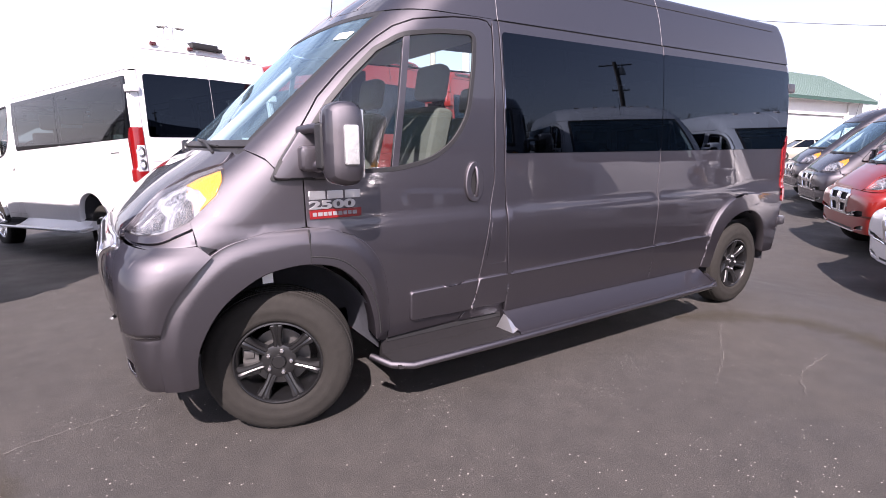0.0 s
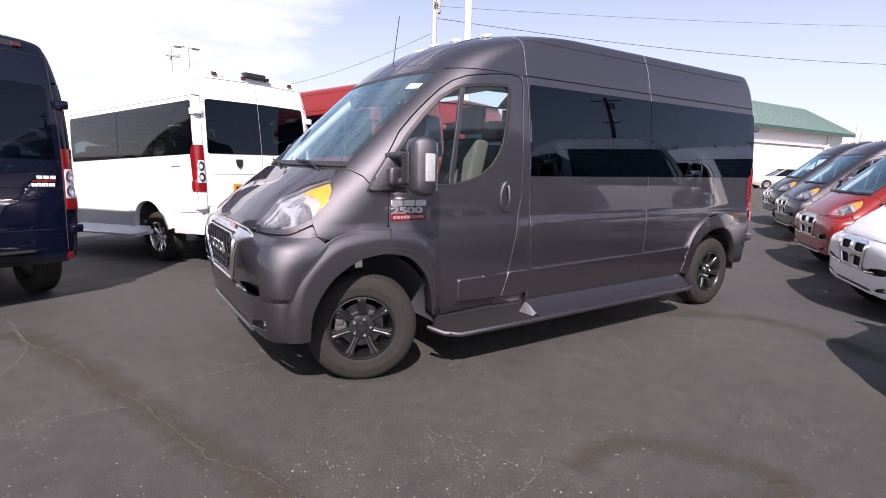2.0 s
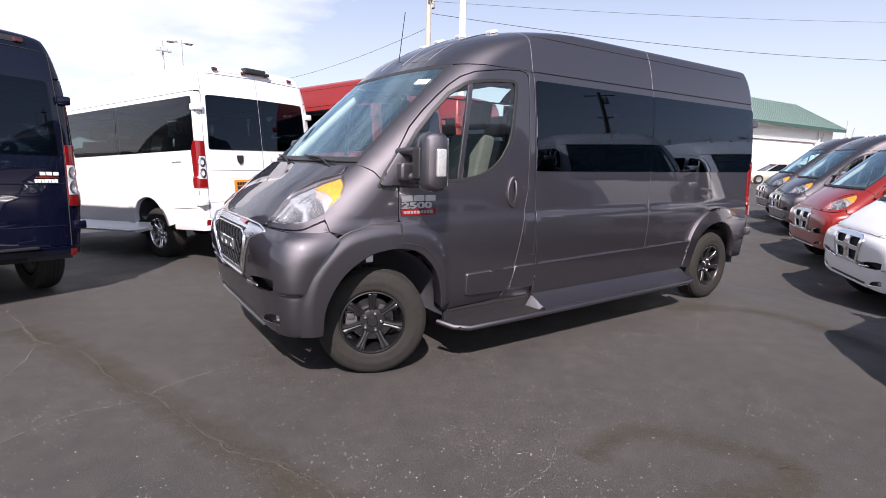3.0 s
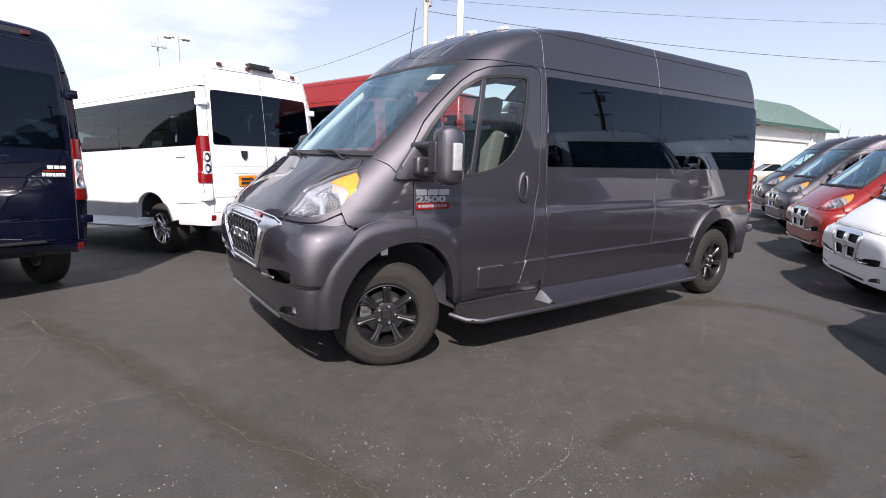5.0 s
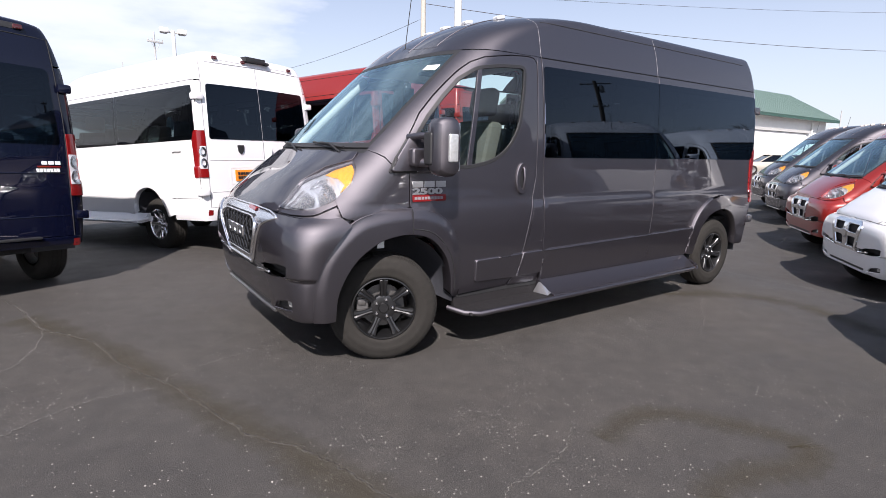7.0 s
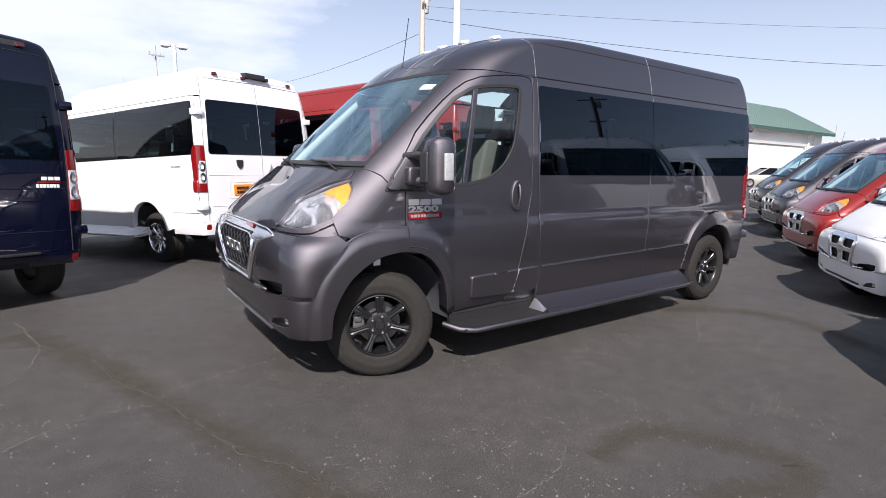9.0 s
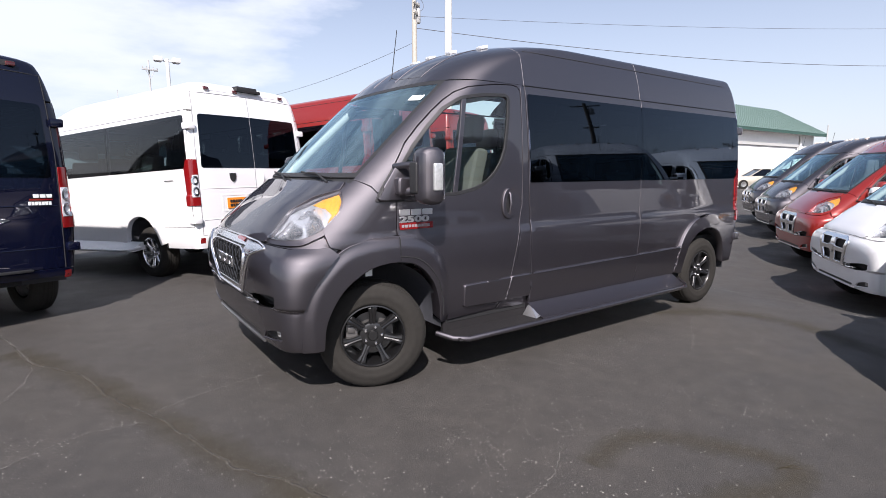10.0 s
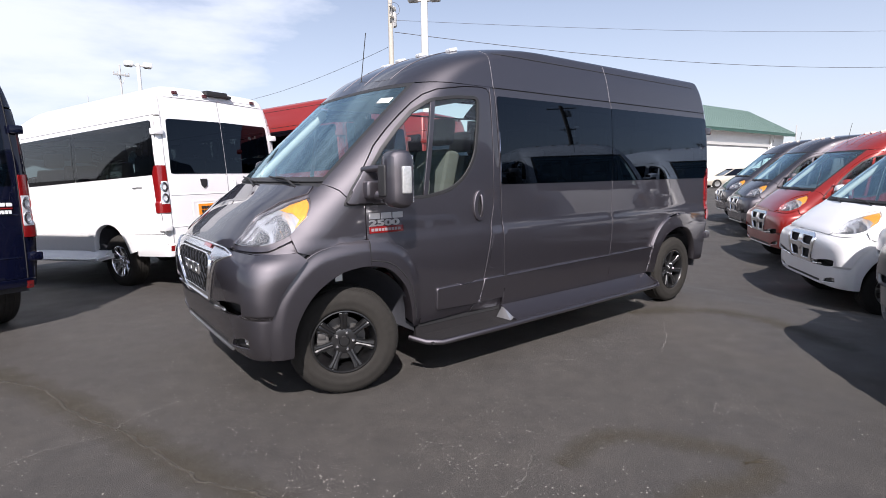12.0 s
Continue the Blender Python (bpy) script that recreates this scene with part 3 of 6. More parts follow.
def mirror_head_bm():
    bm = bmesh.new()
    bmesh.ops.create_cube(bm, size=1)
    bmesh.ops.subdivide_edges(bm, edges=bm.edges[:], cuts=7, use_grid_fill=True)
    for v in bm.verts:
        p = v.co * 2
        q = Vector([math.copysign(abs(c) ** 0.9, c) for c in p])
        n = 5.0
        r = (abs(q.x) ** n + abs(q.y) ** n + abs(q.z) ** n) ** (1 / n)
        q = q / r
        front = max(0.0, -q.x)
        v.co = Vector((0.225 + q.x * 0.075 + 0.02 * q.y * q.y, -1.205 + q.y * 0.095 * (1 - 0.14 * front), 1.425 + q.z * 0.180 * (1 - 0.10 * front)))
    return smooth(bm, 60)


def seat_bm(x, y):
    bm = box(x - 0.05, x + 0.45, y - 0.24, y + 0.24, 0.95, 1.10, 0.05, 3)
    b = box(-0.07, 0.07, -0.23, 0.23, 0.0, 0.62, 0.05, 3)
    b.transform(pose(x + 0.46, y, 1.04, 0, 14, 0))
    return join(bm, b)


def headrest_bm(x, y):
    b = box(-0.055, 0.055, -0.14, 0.14, 0.0, 0.22, 0.053, 5)
    b.transform(pose(x + 0.625, y, 1.69, 0, 10, 0))
    return b


def text_bars(widths, h, gap, z, x, lift=0.004):
    """Letters that stand only for a word: upright bars on the flank."""
    out = []
    for w in widths:
        out.append([(x, z), (x, z + h), (x + w, z + h), (x + w, z)])
        x += w + gap
    return out


def letters(name, text, size, mat, parent, m):
    c = bpy.data.curves.new(name, "FONT")
    c.body, c.size, c.extrude, c.bevel_depth = text, size, 0.003, 0.0006
    c.offset = 0.0025
    tmp = bpy.data.objects.new(name, c)
    me = bpy.data.meshes.new_from_object(tmp)
    bpy.data.objects.remove(tmp)
    me.materials.clear()
    return part(name, me, mat, parent, m=m)


def add_mirror(e, P, side):
    """The door mirror on its two arms."""
    k = "l" if side < 0 else "r"
    flip = (lambda me: me) if side < 0 else mirrored

    def piece(name, make):
        left = stored(name + "_l", lambda: make())
        return left if side < 0 else stored(name + "_r", lambda: mirrored(left))
    h = part("mirror", piece("mirror_head", mirror_head_bm), P, e, "painted door mirror on two arms")
    sail = lambda: panel(on_side, rounded([(-0.005, 1.275), (0.05, 1.36), (0.135, 1.475), (0.20, 1.50), (0.29, 1.29), (0.28, 1.272)], 0.02), 0.03, 0.04, 0.034, 0, lip=0.018)
    part("sail", piece("mirror_sail", sail), P, h)
    part("sail_seal", piece("mirror_sail_seal", lambda: panel(on_side, rounded([(-0.025, 1.262), (0.035, 1.365), (0.125, 1.488), (0.205, 1.515), (0.305, 1.285), (0.29, 1.258)], 0.02), 0.03, 0.012, 0.008, 0)), TRIM, h)
    def arms():
        bm = tube([(0.13, -0.97, 1.485), (0.16, -1.08, 1.495), (0.21, -1.16, 1.50)], 0.022, 10)
        bm = tube([(0.14, -0.97, 1.335), (0.17, -1.06, 1.325), (0.22, -1.15, 1.33)], 0.030, 10, bm)
        return join(bm, box(0.10, 0.24, -1.08, -0.96, 1.30, 1.42, 0.03, 3))
    part("arm", piece("mirror_arms", arms), P, h)
    def lens():
        return box(0.215, 0.282, -1.312, -1.28, 1.335, 1.505, 0.014, 3)
    part("turn_lamp", piece("mirror_lens", lens), LENSW, h, "clear turn lamp in the mirror shell")
    part("inset", piece("mirror_inset", lambda: box(0.142, 0.17, -1.215, -1.125, 1.315, 1.515, 0.02, 3)), TRIM, h)
    part("mirror_glass", piece("mirror_glass", lambda: box(0.300, 0.316, -1.28, -1.13, 1.28, 1.57, 0.004, 1)), CHROME, h, "silvered mirror glass")
    part("trim", piece("mirror_trim", lambda: box(0.19, 0.31, -1.13, -1.095, 1.28, 1.57, 0.015, 2)), TRIM, h)


def add_handle(e, P, side, x=1.108, z=1.212):
    def piece(name, make):
        left = stored(name + "_l", make)
        return left if side < 0 else stored(name + "_r", lambda: mirrored(left))
    def cup():
        ring = [(x + 0.056 * math.cos(a) * (1 - 0.10 * math.sin(a)), z + 0.108 * math.sin(a)) for a in (2 * math.pi * i / 28 for i in range(28))]
        return panel(on_side, ring, 0.012, 0.02, 0.020, 0, holes=[shrink(ring, 0.024)], lip=0.014)
    h = part("door_handle", piece("handle_ring", cup), P, e)
    def bowl():
        ring = [(x + 0.044 * math.cos(a), z + 0.095 * math.sin(a)) for a in (2 * math.pi * i / 24 for i in range(24))]
        return panel(on_side, ring, 0.02, 0.002, 0.003, 0)
    part("recess", piece("handle_bowl", bowl), TRIM, e)
    part("grip", piece("handle_grip", lambda: tube([(x + 0.004, -0.99, z - 0.105), (x + 0.006, -1.012, z - 0.07), (x + 0.010, -1.018, z), (x + 0.006, -1.012, z + 0.07), (x + 0.004, -0.985, z + 0.10)], 0.011, 10)), P, e)
    part("lock", piece("handle_lock", lambda: lathe([(0.0001, -1.012), (0.012, -1.011), (0.014, -0.995)], 14)), STEEL, e).location = Vector((x + 0.002, 0, z - 0.085))


def van(name, m, P, label, wheels="steel", grille="old", step=False, tag="", rear="plain", axle=4.038, lift=0.0):
    e = tagged(new(name), label, "van")
    e.matrix_basis = m
    S, F, R = on_side, on_front, on_rear
    dx = axle - 4.038
    ax = "" if not dx else "_b"
    low = 0.33 if dx else 0.42   # lower edge of the rear bumper
    sink = 0.08 if dx else 0.0   # the shifted axle's arch sits lower
    rear_out, rear_in = [(x + dx, max(z - sink, 0.405)) for x, z in REAR_OUT], [(x + dx, max(z - sink, 0.38)) for x, z in REAR_IN]

    def pair(pname, make, mat, lab=""):
        return both(pname, make, mat, e, lab)
    roof = part("roof", stored("roof_open", lambda: roof_mesh(doorway=True)) if tag == "hero" else stored("roof", roof_mesh), P, e)
    # flanks
    fender = [(-0.364, 1.10), (-0.242, 1.205), (-0.204, 1.275), (-0.187, 1.340), (-0.095, 1.40), (-0.03, 1.355), (0.0, 1.315), (0.127, 1.30), (0.127, 1.04)] + [p for p in FLARE_OUT[::-1] if -0.30 < p[0] < 0.12] + [(-0.346, 0.998)]
    pair("fender", lambda: panel(S, fender, 0.04), P)
    pair("fender_backing", lambda: panel(S, [(-0.44, 0.93), (-0.46, 1.03), (-0.40, 1.10), (-0.26, 1.12), (-0.20, 0.93)], 0.05, 0.006, -0.046, 0), P)
    pillar = [(edge_x(z), z) for z in (1.405, 1.5, 1.6, 1.7, 1.8, 1.9, 2.0, 2.10)] + [(1.295, 2.103), (1.262, 2.095)] + [(x, z + 0.004) for x, z in DOOR_TOP[::-1]] + [(0.128, 1.305), (0.0, 1.32), (-0.03, 1.36)]
    pair("windscreen_pillar", lambda: panel(S, pillar, 0.04), P)
    door = [(0.133, 1.04)] + DOOR_TOP + DOOR_BACK + [(0.55, 0.385)] + [p for p in FLARE_OUT[::-1] if p[0] > 0.14]
    doors = pair("front_door", lambda: panel(S, door, 0.045, holes=[CAB_GLASS]), P)
    for d, k in zip(doors, "lr"):
        def piece(nm, make):
            left = stored(nm + "_l", make)
            return left if k == "l" else stored(nm + "_r", lambda: mirrored(left))
        part("window_pane", piece("cab_glass", lambda: panel(S, CAB_GLASS, 0.06, 0.004, -0.008, 0.0)), CLEAR, d).visible_shadow = False
        part("window_bar", piece("window_bar", lambda: panel(S, [(0.592, 1.29), (0.626, 1.29), (0.728, 1.975), (0.694, 1.97)], 0.05, 0.02, 0.002, 0.0)), P, d)
        part("window_seal", piece("window_seal", lambda: panel(S, shrink(CAB_GLASS, -0.012), 0.05, 0.012, 0.003, 0, holes=[shrink(CAB_GLASS, 0.008)])), TRIM, d, "black rubber window seal")
        add_handle(d, P, -1 if k == "l" else 1)
        add_mirror(e, P, -1 if k == "l" else 1)
        part("moulding", piece("door_moulding", lambda: panel(S, rounded([(0.69, 0.475), (0.685, 0.625), (1.128, 0.635), (1.09, 0.50), (1.065, 0.465)], 0.01), 0.04, 0.026, 0.022, 0.0, lip=0.017)), P, d)
    pair("sill", lambda: panel(S, [(0.50, 0.372), (0.56, 0.47), (1.40, 0.50), (1.40, 0.372)], 0.06, 0.01, -0.012, 0), P)
    pair("door_frame", lambda: panel(S, [(x - 0.05, z) for x, z in [(1.255, 2.04)] + DOOR_BACK] + [(x + 0.07, z) for x, z in (DOOR_BACK[::-1] + [(1.255, 2.04)])], 0.05, 0.01, -0.035, 0), DARK)
    post = [(1.257, 2.098), (1.261, 1.6), (1.261, 1.22), (1.219, 1.01), (1.156, 0.70), (1.136, 0.62), (1.093, 0.50), (1.053, 0.44), (1.015, 0.40), (1.30, 0.395), (1.350, 0.50), (1.358, 0.65), (1.335, 1.27), (1.30, 2.098)]
    posts = pair("door_post", lambda: panel(S, post, 0.04, holes=[[(1.234, 0.975), (1.186, 0.72), (1.342, 0.72), (1.337, 0.975)]]), P)
    fuel = part("fuel_flap", stored("fuel_flap", lambda: panel(S, [(1.234, 0.975), (1.186, 0.72), (1.342, 0.72), (1.337, 0.975)], 0.04)), P, posts[0])
    part("post_blank", stored("post_blank", lambda: mirrored(STORE["fuel_flap"])), P, posts[1])
    for d, k in zip(posts, "lr"):
        left = stored("post_moulding_l", lambda: panel(S, [(1.10, 0.47), (1.145, 0.637), (1.352, 0.64), (1.345, 0.47)], 0.04, 0.026, 0.022, 0.0, lip=0.017))
        part("moulding", left if k == "l" else stored("post_moulding_r", lambda: mirrored(left)), P, d)
    mid = [(1.305, 2.098), (1.340, 1.27), (1.364, 0.65), (1.355, 0.40), (2.745, 0.40), (2.775, 0.66), (2.80, 1.3), (2.80, 2.098)]
    sides = pair("side_door", lambda: panel(S, mid, 0.06, holes=[rounded([(1.365, 1.39), (1.35, 2.015), (2.765, 2.015), (2.765, 1.39)], 0.03)]), P)
    back = [(2.805, 2.098), (2.805, 1.3), (2.78, 0.66), (2.75, 0.40), (3.44 + dx, 0.40)] + [p for p in rear_out if p[0] < 4.2 + dx or p[1] > 0.63] + [(4.525 + dx, 0.62)] + [(tail(z) - 0.045, z) for z in (0.62, 0.8, 1.0, 1.2, 1.5, 1.8, 2.0, 2.098)]
    rears = pair("rear_side" + ax, lambda: panel(S, back, 0.06, holes=[rounded([(2.82, 1.39), (2.82, 2.015), (4.55, 2.015), (4.58, 1.39)], 0.03)]), P)
    for d, r, k in zip(sides, rears, "lr"):
        def piece(nm, make):
            left = stored(nm + "_l", make)
            return left if k == "l" else stored(nm + "_r", lambda: mirrored(left))
        part("window_pane", piece("side_window", lambda: panel(S, rounded([(1.343, 1.368), (1.325, 2.037), (2.787, 2.037), (2.787, 1.368)], 0.02), 0.08, 0.02, 0.005, 0.0, bulge=upright)), (SMOKE if tag == "white" else TINT) if k == "l" or tag != "hero" else PALE, d, "dark tinted side window")
        part("pane_border", piece("side_border", lambda: panel(S, rounded([(1.345, 1.370), (1.327, 2.033), (2.785, 2.033), (2.785, 1.370)], 0.02), 0.08, 0.004, 0.002, 0.0, holes=[rounded([(1.395, 1.42), (1.38, 1.985), (2.735, 1.985), (2.735, 1.42)], 0.04)])), DARK, d)
        part("pane_border", piece("rear_border", lambda: panel(S, rounded([(2.799, 1.370), (2.799, 2.033), (4.597, 2.033), (4.64, 1.370)], 0.02), 0.08, 0.004, 0.002, 0.0, holes=[rounded([(2.85, 1.42), (2.85, 1.985), (4.52, 1.985), (4.55, 1.42)], 0.04)])), DARK, r)
        if tag == "hero":
            for nm, xs, lo, hi, owner in (("front", (1.372, 2.768), 0.641, 0.660, d), ("rear", (2.785, 3.515), 0.660, 0.672, r)):
                part("moulding_edge", piece("moulding_edge_" + nm, lambda: tube([on_side(x, lo + (hi - lo) * (x - xs[0]) / (xs[1] - xs[0])) + Vector((0, -0.020, 0)) for x in np.linspace(xs[0], xs[1], 12)], 0.007, 8)), P, owner)
        part("moulding", piece("side_moulding", lambda: panel(S, [(1.358, 0.41), (1.368, 0.641), (2.772, 0.660), (2.745, 0.41)], 0.05, 0.026, 0.022, 0.0, lip=0.017)), P, d)
        part("window_pane", piece("rear_side_window", lambda: panel(S, rounded([(2.797, 1.368), (2.797, 2.037), (4.60, 2.037), (4.645, 1.368)], [0.02, 0.02, 0.04, 0.03]), 0.08, 0.02, 0.005, 0.0, bulge=upright)), (SMOKE if tag == "white" else TINT) if k == "l" or tag != "hero" else PALE, r, "dark tinted side window")
        part("moulding", piece("rear_moulding" + ax, lambda: panel(S, [(2.755, 0.41), (2.78, 0.660), (3.52 + dx, 0.672), (3.455 + dx, 0.50), (3.43 + dx, 0.41)], 0.05, 0.026, 0.022, 0.0, lip=0.017)), P, r)
    # wheels and arches
    pair("front_wheel_flare", lambda: panel(S, FLARE_OUT + FLARE_IN[::-1], 0.016, 0.10, 0.008, 0.0, lip=0.008, bulge=roll_off(FLARE_OUT, 0.075, 0.018)), P)
    if tag == "hero":
        across = [(0.130, z) for z in np.linspace(1.03, 0.872, 9)]
        inner = [p for p in FLARE_IN if p[0] > 0.14]
        inner = [(0.130, 0.902)] + [(x + 0.022, z + 0.030) for x, z in inner]
        for nm, line in (("flare_gap", across), ("arch_gap", inner)):
            pair(nm, lambda: tube([S(x, z) + Vector((0, -0.0235 - (0.002 if nm == "arch_gap" else 0.0), 0)) for x, z in line], 0.0042, 6), DARK)
    pair("rear_wheel_flare" + ax, lambda: panel(S, rear_out + rear_in[::-1], 0.03, 0.07, 0.036, 0.0, lip=0.018), P)
    for nm, x in (("front_wheel_well", 0.04), ("rear_wheel_well" + ax, 4.03 + dx)):
        wells = pair(nm, lambda: well_bm(x), LINER)
        if tag == "hero" and x < 1:
            part("paper_tag", box(-0.075, -0.025, -0.93, -0.925, 0.775, 0.835, 0.001, 1), STICKER, wells[0], "small white tag in the wheel arch")
    for x in (0.0, axle):
        for sd in (-1, 1):
            wheel(e, x + ((0.008 if x < 1 else -0.035) if tag == "hero" else 0), sd, wheels, -22 if tag == "hero" else 0, lift, 0.035 if tag == "hero" and x > 1 else 0.0)
    # front
    kz = [0.36 + 0.625 * i / 16 for i in range(17)]
    VENT = rounded([(-0.36, 0.596), (-0.39, 0.640), (-0.58, 0.688), (-0.80, 0.716), (-0.895, 0.716), (-0.88, 0.632), (-0.60, 0.602)], 0.012)
    FOG = rounded([(-0.60, 0.392), (-0.66, 0.448), (-0.82, 0.488), (-0.885, 0.492), (-0.88, 0.425)], 0.012)
    other = lambda poly: [(-y, z) for y, z in poly]
    bump_side = [(edge_x(z, 0.92), z) for z in kz] + [(-0.58, 0.998), (-0.49, 0.997), (-0.35, 0.997), (-0.302, 0.952)] + [p for p in FLARE_OUT[::-1] if p[0] < -0.305]
    corners = pair("bumper_corner", lambda: panel(S, bump_side, 0.022, gap=0.0, bulge=belly, lip=0.0008), P)
    bump = [(-0.92 * half(z), z) for z in kz] + [(-0.60, 1.005), (-0.4, 1.018), (0.4, 1.018), (0.60, 1.005)] + [(0.92 * half(z), z) for z in kz[::-1]]
    GR = rounded([(-0.30, 0.69), (-0.43, 0.85), (-0.43, 0.925), (-0.33, 0.955), (0.33, 0.955), (0.43, 0.925), (0.43, 0.85), (0.30, 0.69)], 0.03)
    mouth = shrink(GR, -0.012) if grille == "new" else rounded([(-0.30, 0.63), (-0.40, 0.925), (-0.31, 0.975), (0.31, 0.975), (0.40, 0.925), (0.30, 0.63)], 0.03)
    bumper = part("front_bumper", stored("bumper_" + grille, lambda: panel(F, bump, 0.022, gap=0.0, holes=[VENT, FOG, other(VENT), other(FOG), mouth], bulge=belly, lip=0.0008)), P, e)
    for c, k in zip(corners, "lr"):
        def piece(nm, make):
            left = stored(nm + "_l", make)
            return left if k == "l" else stored(nm + "_r", lambda: mirrored(left))
        part("vent", piece("bumper_vent", lambda: panel(F, VENT, 0.02, 0.01, -0.07, 0, bulge=belly)), DARK, bumper)
        part("vent_blade", piece("bumper_blade", lambda: tube([bumper_face(y, z) + Vector((-0.003, 0, 0)) for y, z in ((-0.37, 0.606), (-0.45, 0.615), (-0.53, 0.625), (-0.60, 0.634), (-0.65, 0.642))], 0.017, 8, taper=0.007)), CHROME, bumper)
        part("fog_lamp", piece("fog_lamp", lambda: panel(F, FOG, 0.02, 0.01, -0.025, 0)), TRIM, bumper)
        part("fog_glass", piece("fog_glass", lambda: panel(F, rounded([(-0.79, 0.434), (-0.79, 0.474), (-0.862, 0.480), (-0.858, 0.440)], 0.012), 0.02, 0.006, -0.020, 0)), LENSW, bumper)
        part("fog_blade", piece("fog_blade", lambda: tube([on_front(y, z) for y, z in ((-0.61, 0.392), (-0.69, 0.402), (-0.77, 0.412), (-0.87, 0.426))], 0.009, 8)), P, bumper)
        part("lamp_strip", piece("lamp_strip", lambda: panel(S, [(-0.655, 1.012), (-0.625, 1.033), (-0.56, 1.033), (-0.487, 1.043), (-0.364, 1.092), (-0.350, 1.001), (-0.49, 1.001), (-0.60, 1.003)], 0.02, 0.03, -0.026)), P, c)
    part("lower_grille", stored("lower_grille", lambda: panel(F, rounded([(-0.50, 0.60), (-0.53, 0.66), (0.53, 0.66), (0.50, 0.60)], 0.01), 0.04, 0.01, 0.004, 0, bulge=belly)), TRIM, bumper)
    part("lower_intake", stored("lower_intake", lambda: panel(F, rounded([(-0.52, 0.39), (-0.56, 0.50), (0.56, 0.50), (0.52, 0.39)], 0.02), 0.04, 0.01, 0.004, 0)), TRIM, bumper)
    part("skid_strip", stored("skid_strip", lambda: tube([on_front(y, 0.365) + Vector((-0.004, 0, 0)) for y in np.linspace(-0.60, 0.60, 25)], 0.010, 8)), STEEL, bumper)
    if grille == "new":
        ring = rounded([(-0.32, 0.645), (-0.49, 0.845), (-0.54, 0.925), (-0.70, 0.978), (-0.56, 1.008), (-0.30, 1.02), (0.30, 1.02), (0.56, 1.008), (0.70, 0.978), (0.54, 0.925), (0.49, 0.845), (0.32, 0.645)], 0.022)
        g = part("grille", stored("grille_ring", lambda: panel(F, ring, 0.03, 0.03, 0.006, 0, holes=[GR], lip=0.012, bulge=belly)), CHROME, e, "chrome grille surround with a black honeycomb")
        for nm, lp in (("outer", ring), ("inner", GR)):
            part("chrome_edge", stored("chrome_" + nm, lambda: tube([bumper_face(y, z) + Vector((-0.006, 0, 0)) for y, z in dense(lp, 0.04) + [lp[0]]], 0.010, 8)), CHROME, g)
        part("grille_back", stored("grille_back", lambda: panel(F, shrink(GR, -0.025), 0.05, 0.01, -0.03, 0, bulge=belly)), DARK, g)
        part("grille_mesh", stored("grille_mesh", grid_bars), BLACKRIM, g, "gloss black honeycomb bars")
        for k, (y0, y1) in enumerate(((-0.20, -0.08), (-0.06, 0.06), (0.08, 0.20))):
            part("emblem", stored("emblem%d" % k, lambda: panel(F, rounded([(y0 + 0.01, 0.80), (y0, 0.875), (y1, 0.875), (y1 - 0.01, 0.80)], 0.012), 0.03, 0.02, 0.022, 0, holes=[rounded([(y0 + 0.038, 0.80 + 0.016), (y0 + 0.035, 0.845), (y1 - 0.035, 0.845), (y1 - 0.038, 0.816)], 0.006)], bulge=belly)), CHROME, g)
        part("red_badge", stored("red_badge", lambda: panel(F, [(-0.34, 0.992), (-0.34, 1.012), (-0.18, 1.016), (-0.18, 0.996)], 0.03, 0.004, 0.016, 0, bulge=belly)), REDLENS, g)
    else:
        ring = rounded([(-0.32, 0.605), (-0.43, 0.93), (-0.33, 1.000), (0.33, 1.000), (0.43, 0.93), (0.32, 0.605)], 0.04)
        holes = [rounded([(-0.05, z0), (-0.05, z1), (-0.345 + c, z1), (-0.32 + d, z0)][::-1], 0.02) for z0, z1, c, d in ((0.645, 0.785, 0.02, 0.04), (0.835, 0.955, -0.025, -0.015))]
        holes += [[(-y, z) for y, z in h] for h in holes]
        g = part("grille", stored("cross_grille", lambda: panel(F, ring, 0.03, 0.03, 0.014, 0, holes=holes, lip=0.008, bulge=belly)), CHROME, e, "chrome cross-hair grille")
        part("grille_back", stored("cross_back", lambda: panel(F, shrink(ring, 0.005), 0.05, 0.01, -0.03, 0, bulge=belly)), DARK, g)
        part("emblem", stored("cross_emblem", lambda: panel(F, rounded([(-0.05, 0.78), (-0.065, 0.86), (0.065, 0.86), (0.05, 0.78), (0, 0.74)], 0.01), 0.02, 0.02, 0.026, 0, bulge=belly)), CHROME, g)
        plate = part("plate_panel", stored("plate_panel", lambda: panel(F, rounded([(-0.30, 0.53), (-0.30, 0.63), (0.30, 0.63), (0.30, 0.53)], 0.01), 0.05, 0.01, 0.006, 0)), SILVERG if P is not WHITE else STEEL, bumper)
    hood = [(-0.46, 1.022), (0.46, 1.022), (0.60, 1.012), (0.655, 1.045), (0.635, 1.14), (0.585, 1.20), (0.67, 1.29), (0.81, 1.342), (0.79, 1.392), (0.4, 1.398), (0.0, 1.40), (-0.4, 1.398), (-0.79, 1.392), (-0.81, 1.342), (-0.67, 1.29), (-0.585, 1.20), (-0.635, 1.14), (-0.655, 1.045), (-0.60, 1.012)]
    part("bonnet", stored("bonnet", lambda: panel(F, hood, 0.04)), P, e)
    pair("cowl_corner", lambda: panel(S, [(-0.24, 1.22), (-0.20, 1.33), (-0.10, 1.43), (0.03, 1.40), (0.04, 1.29), (-0.1, 1.25)], 0.03, 0.006, -0.014, 0), P)
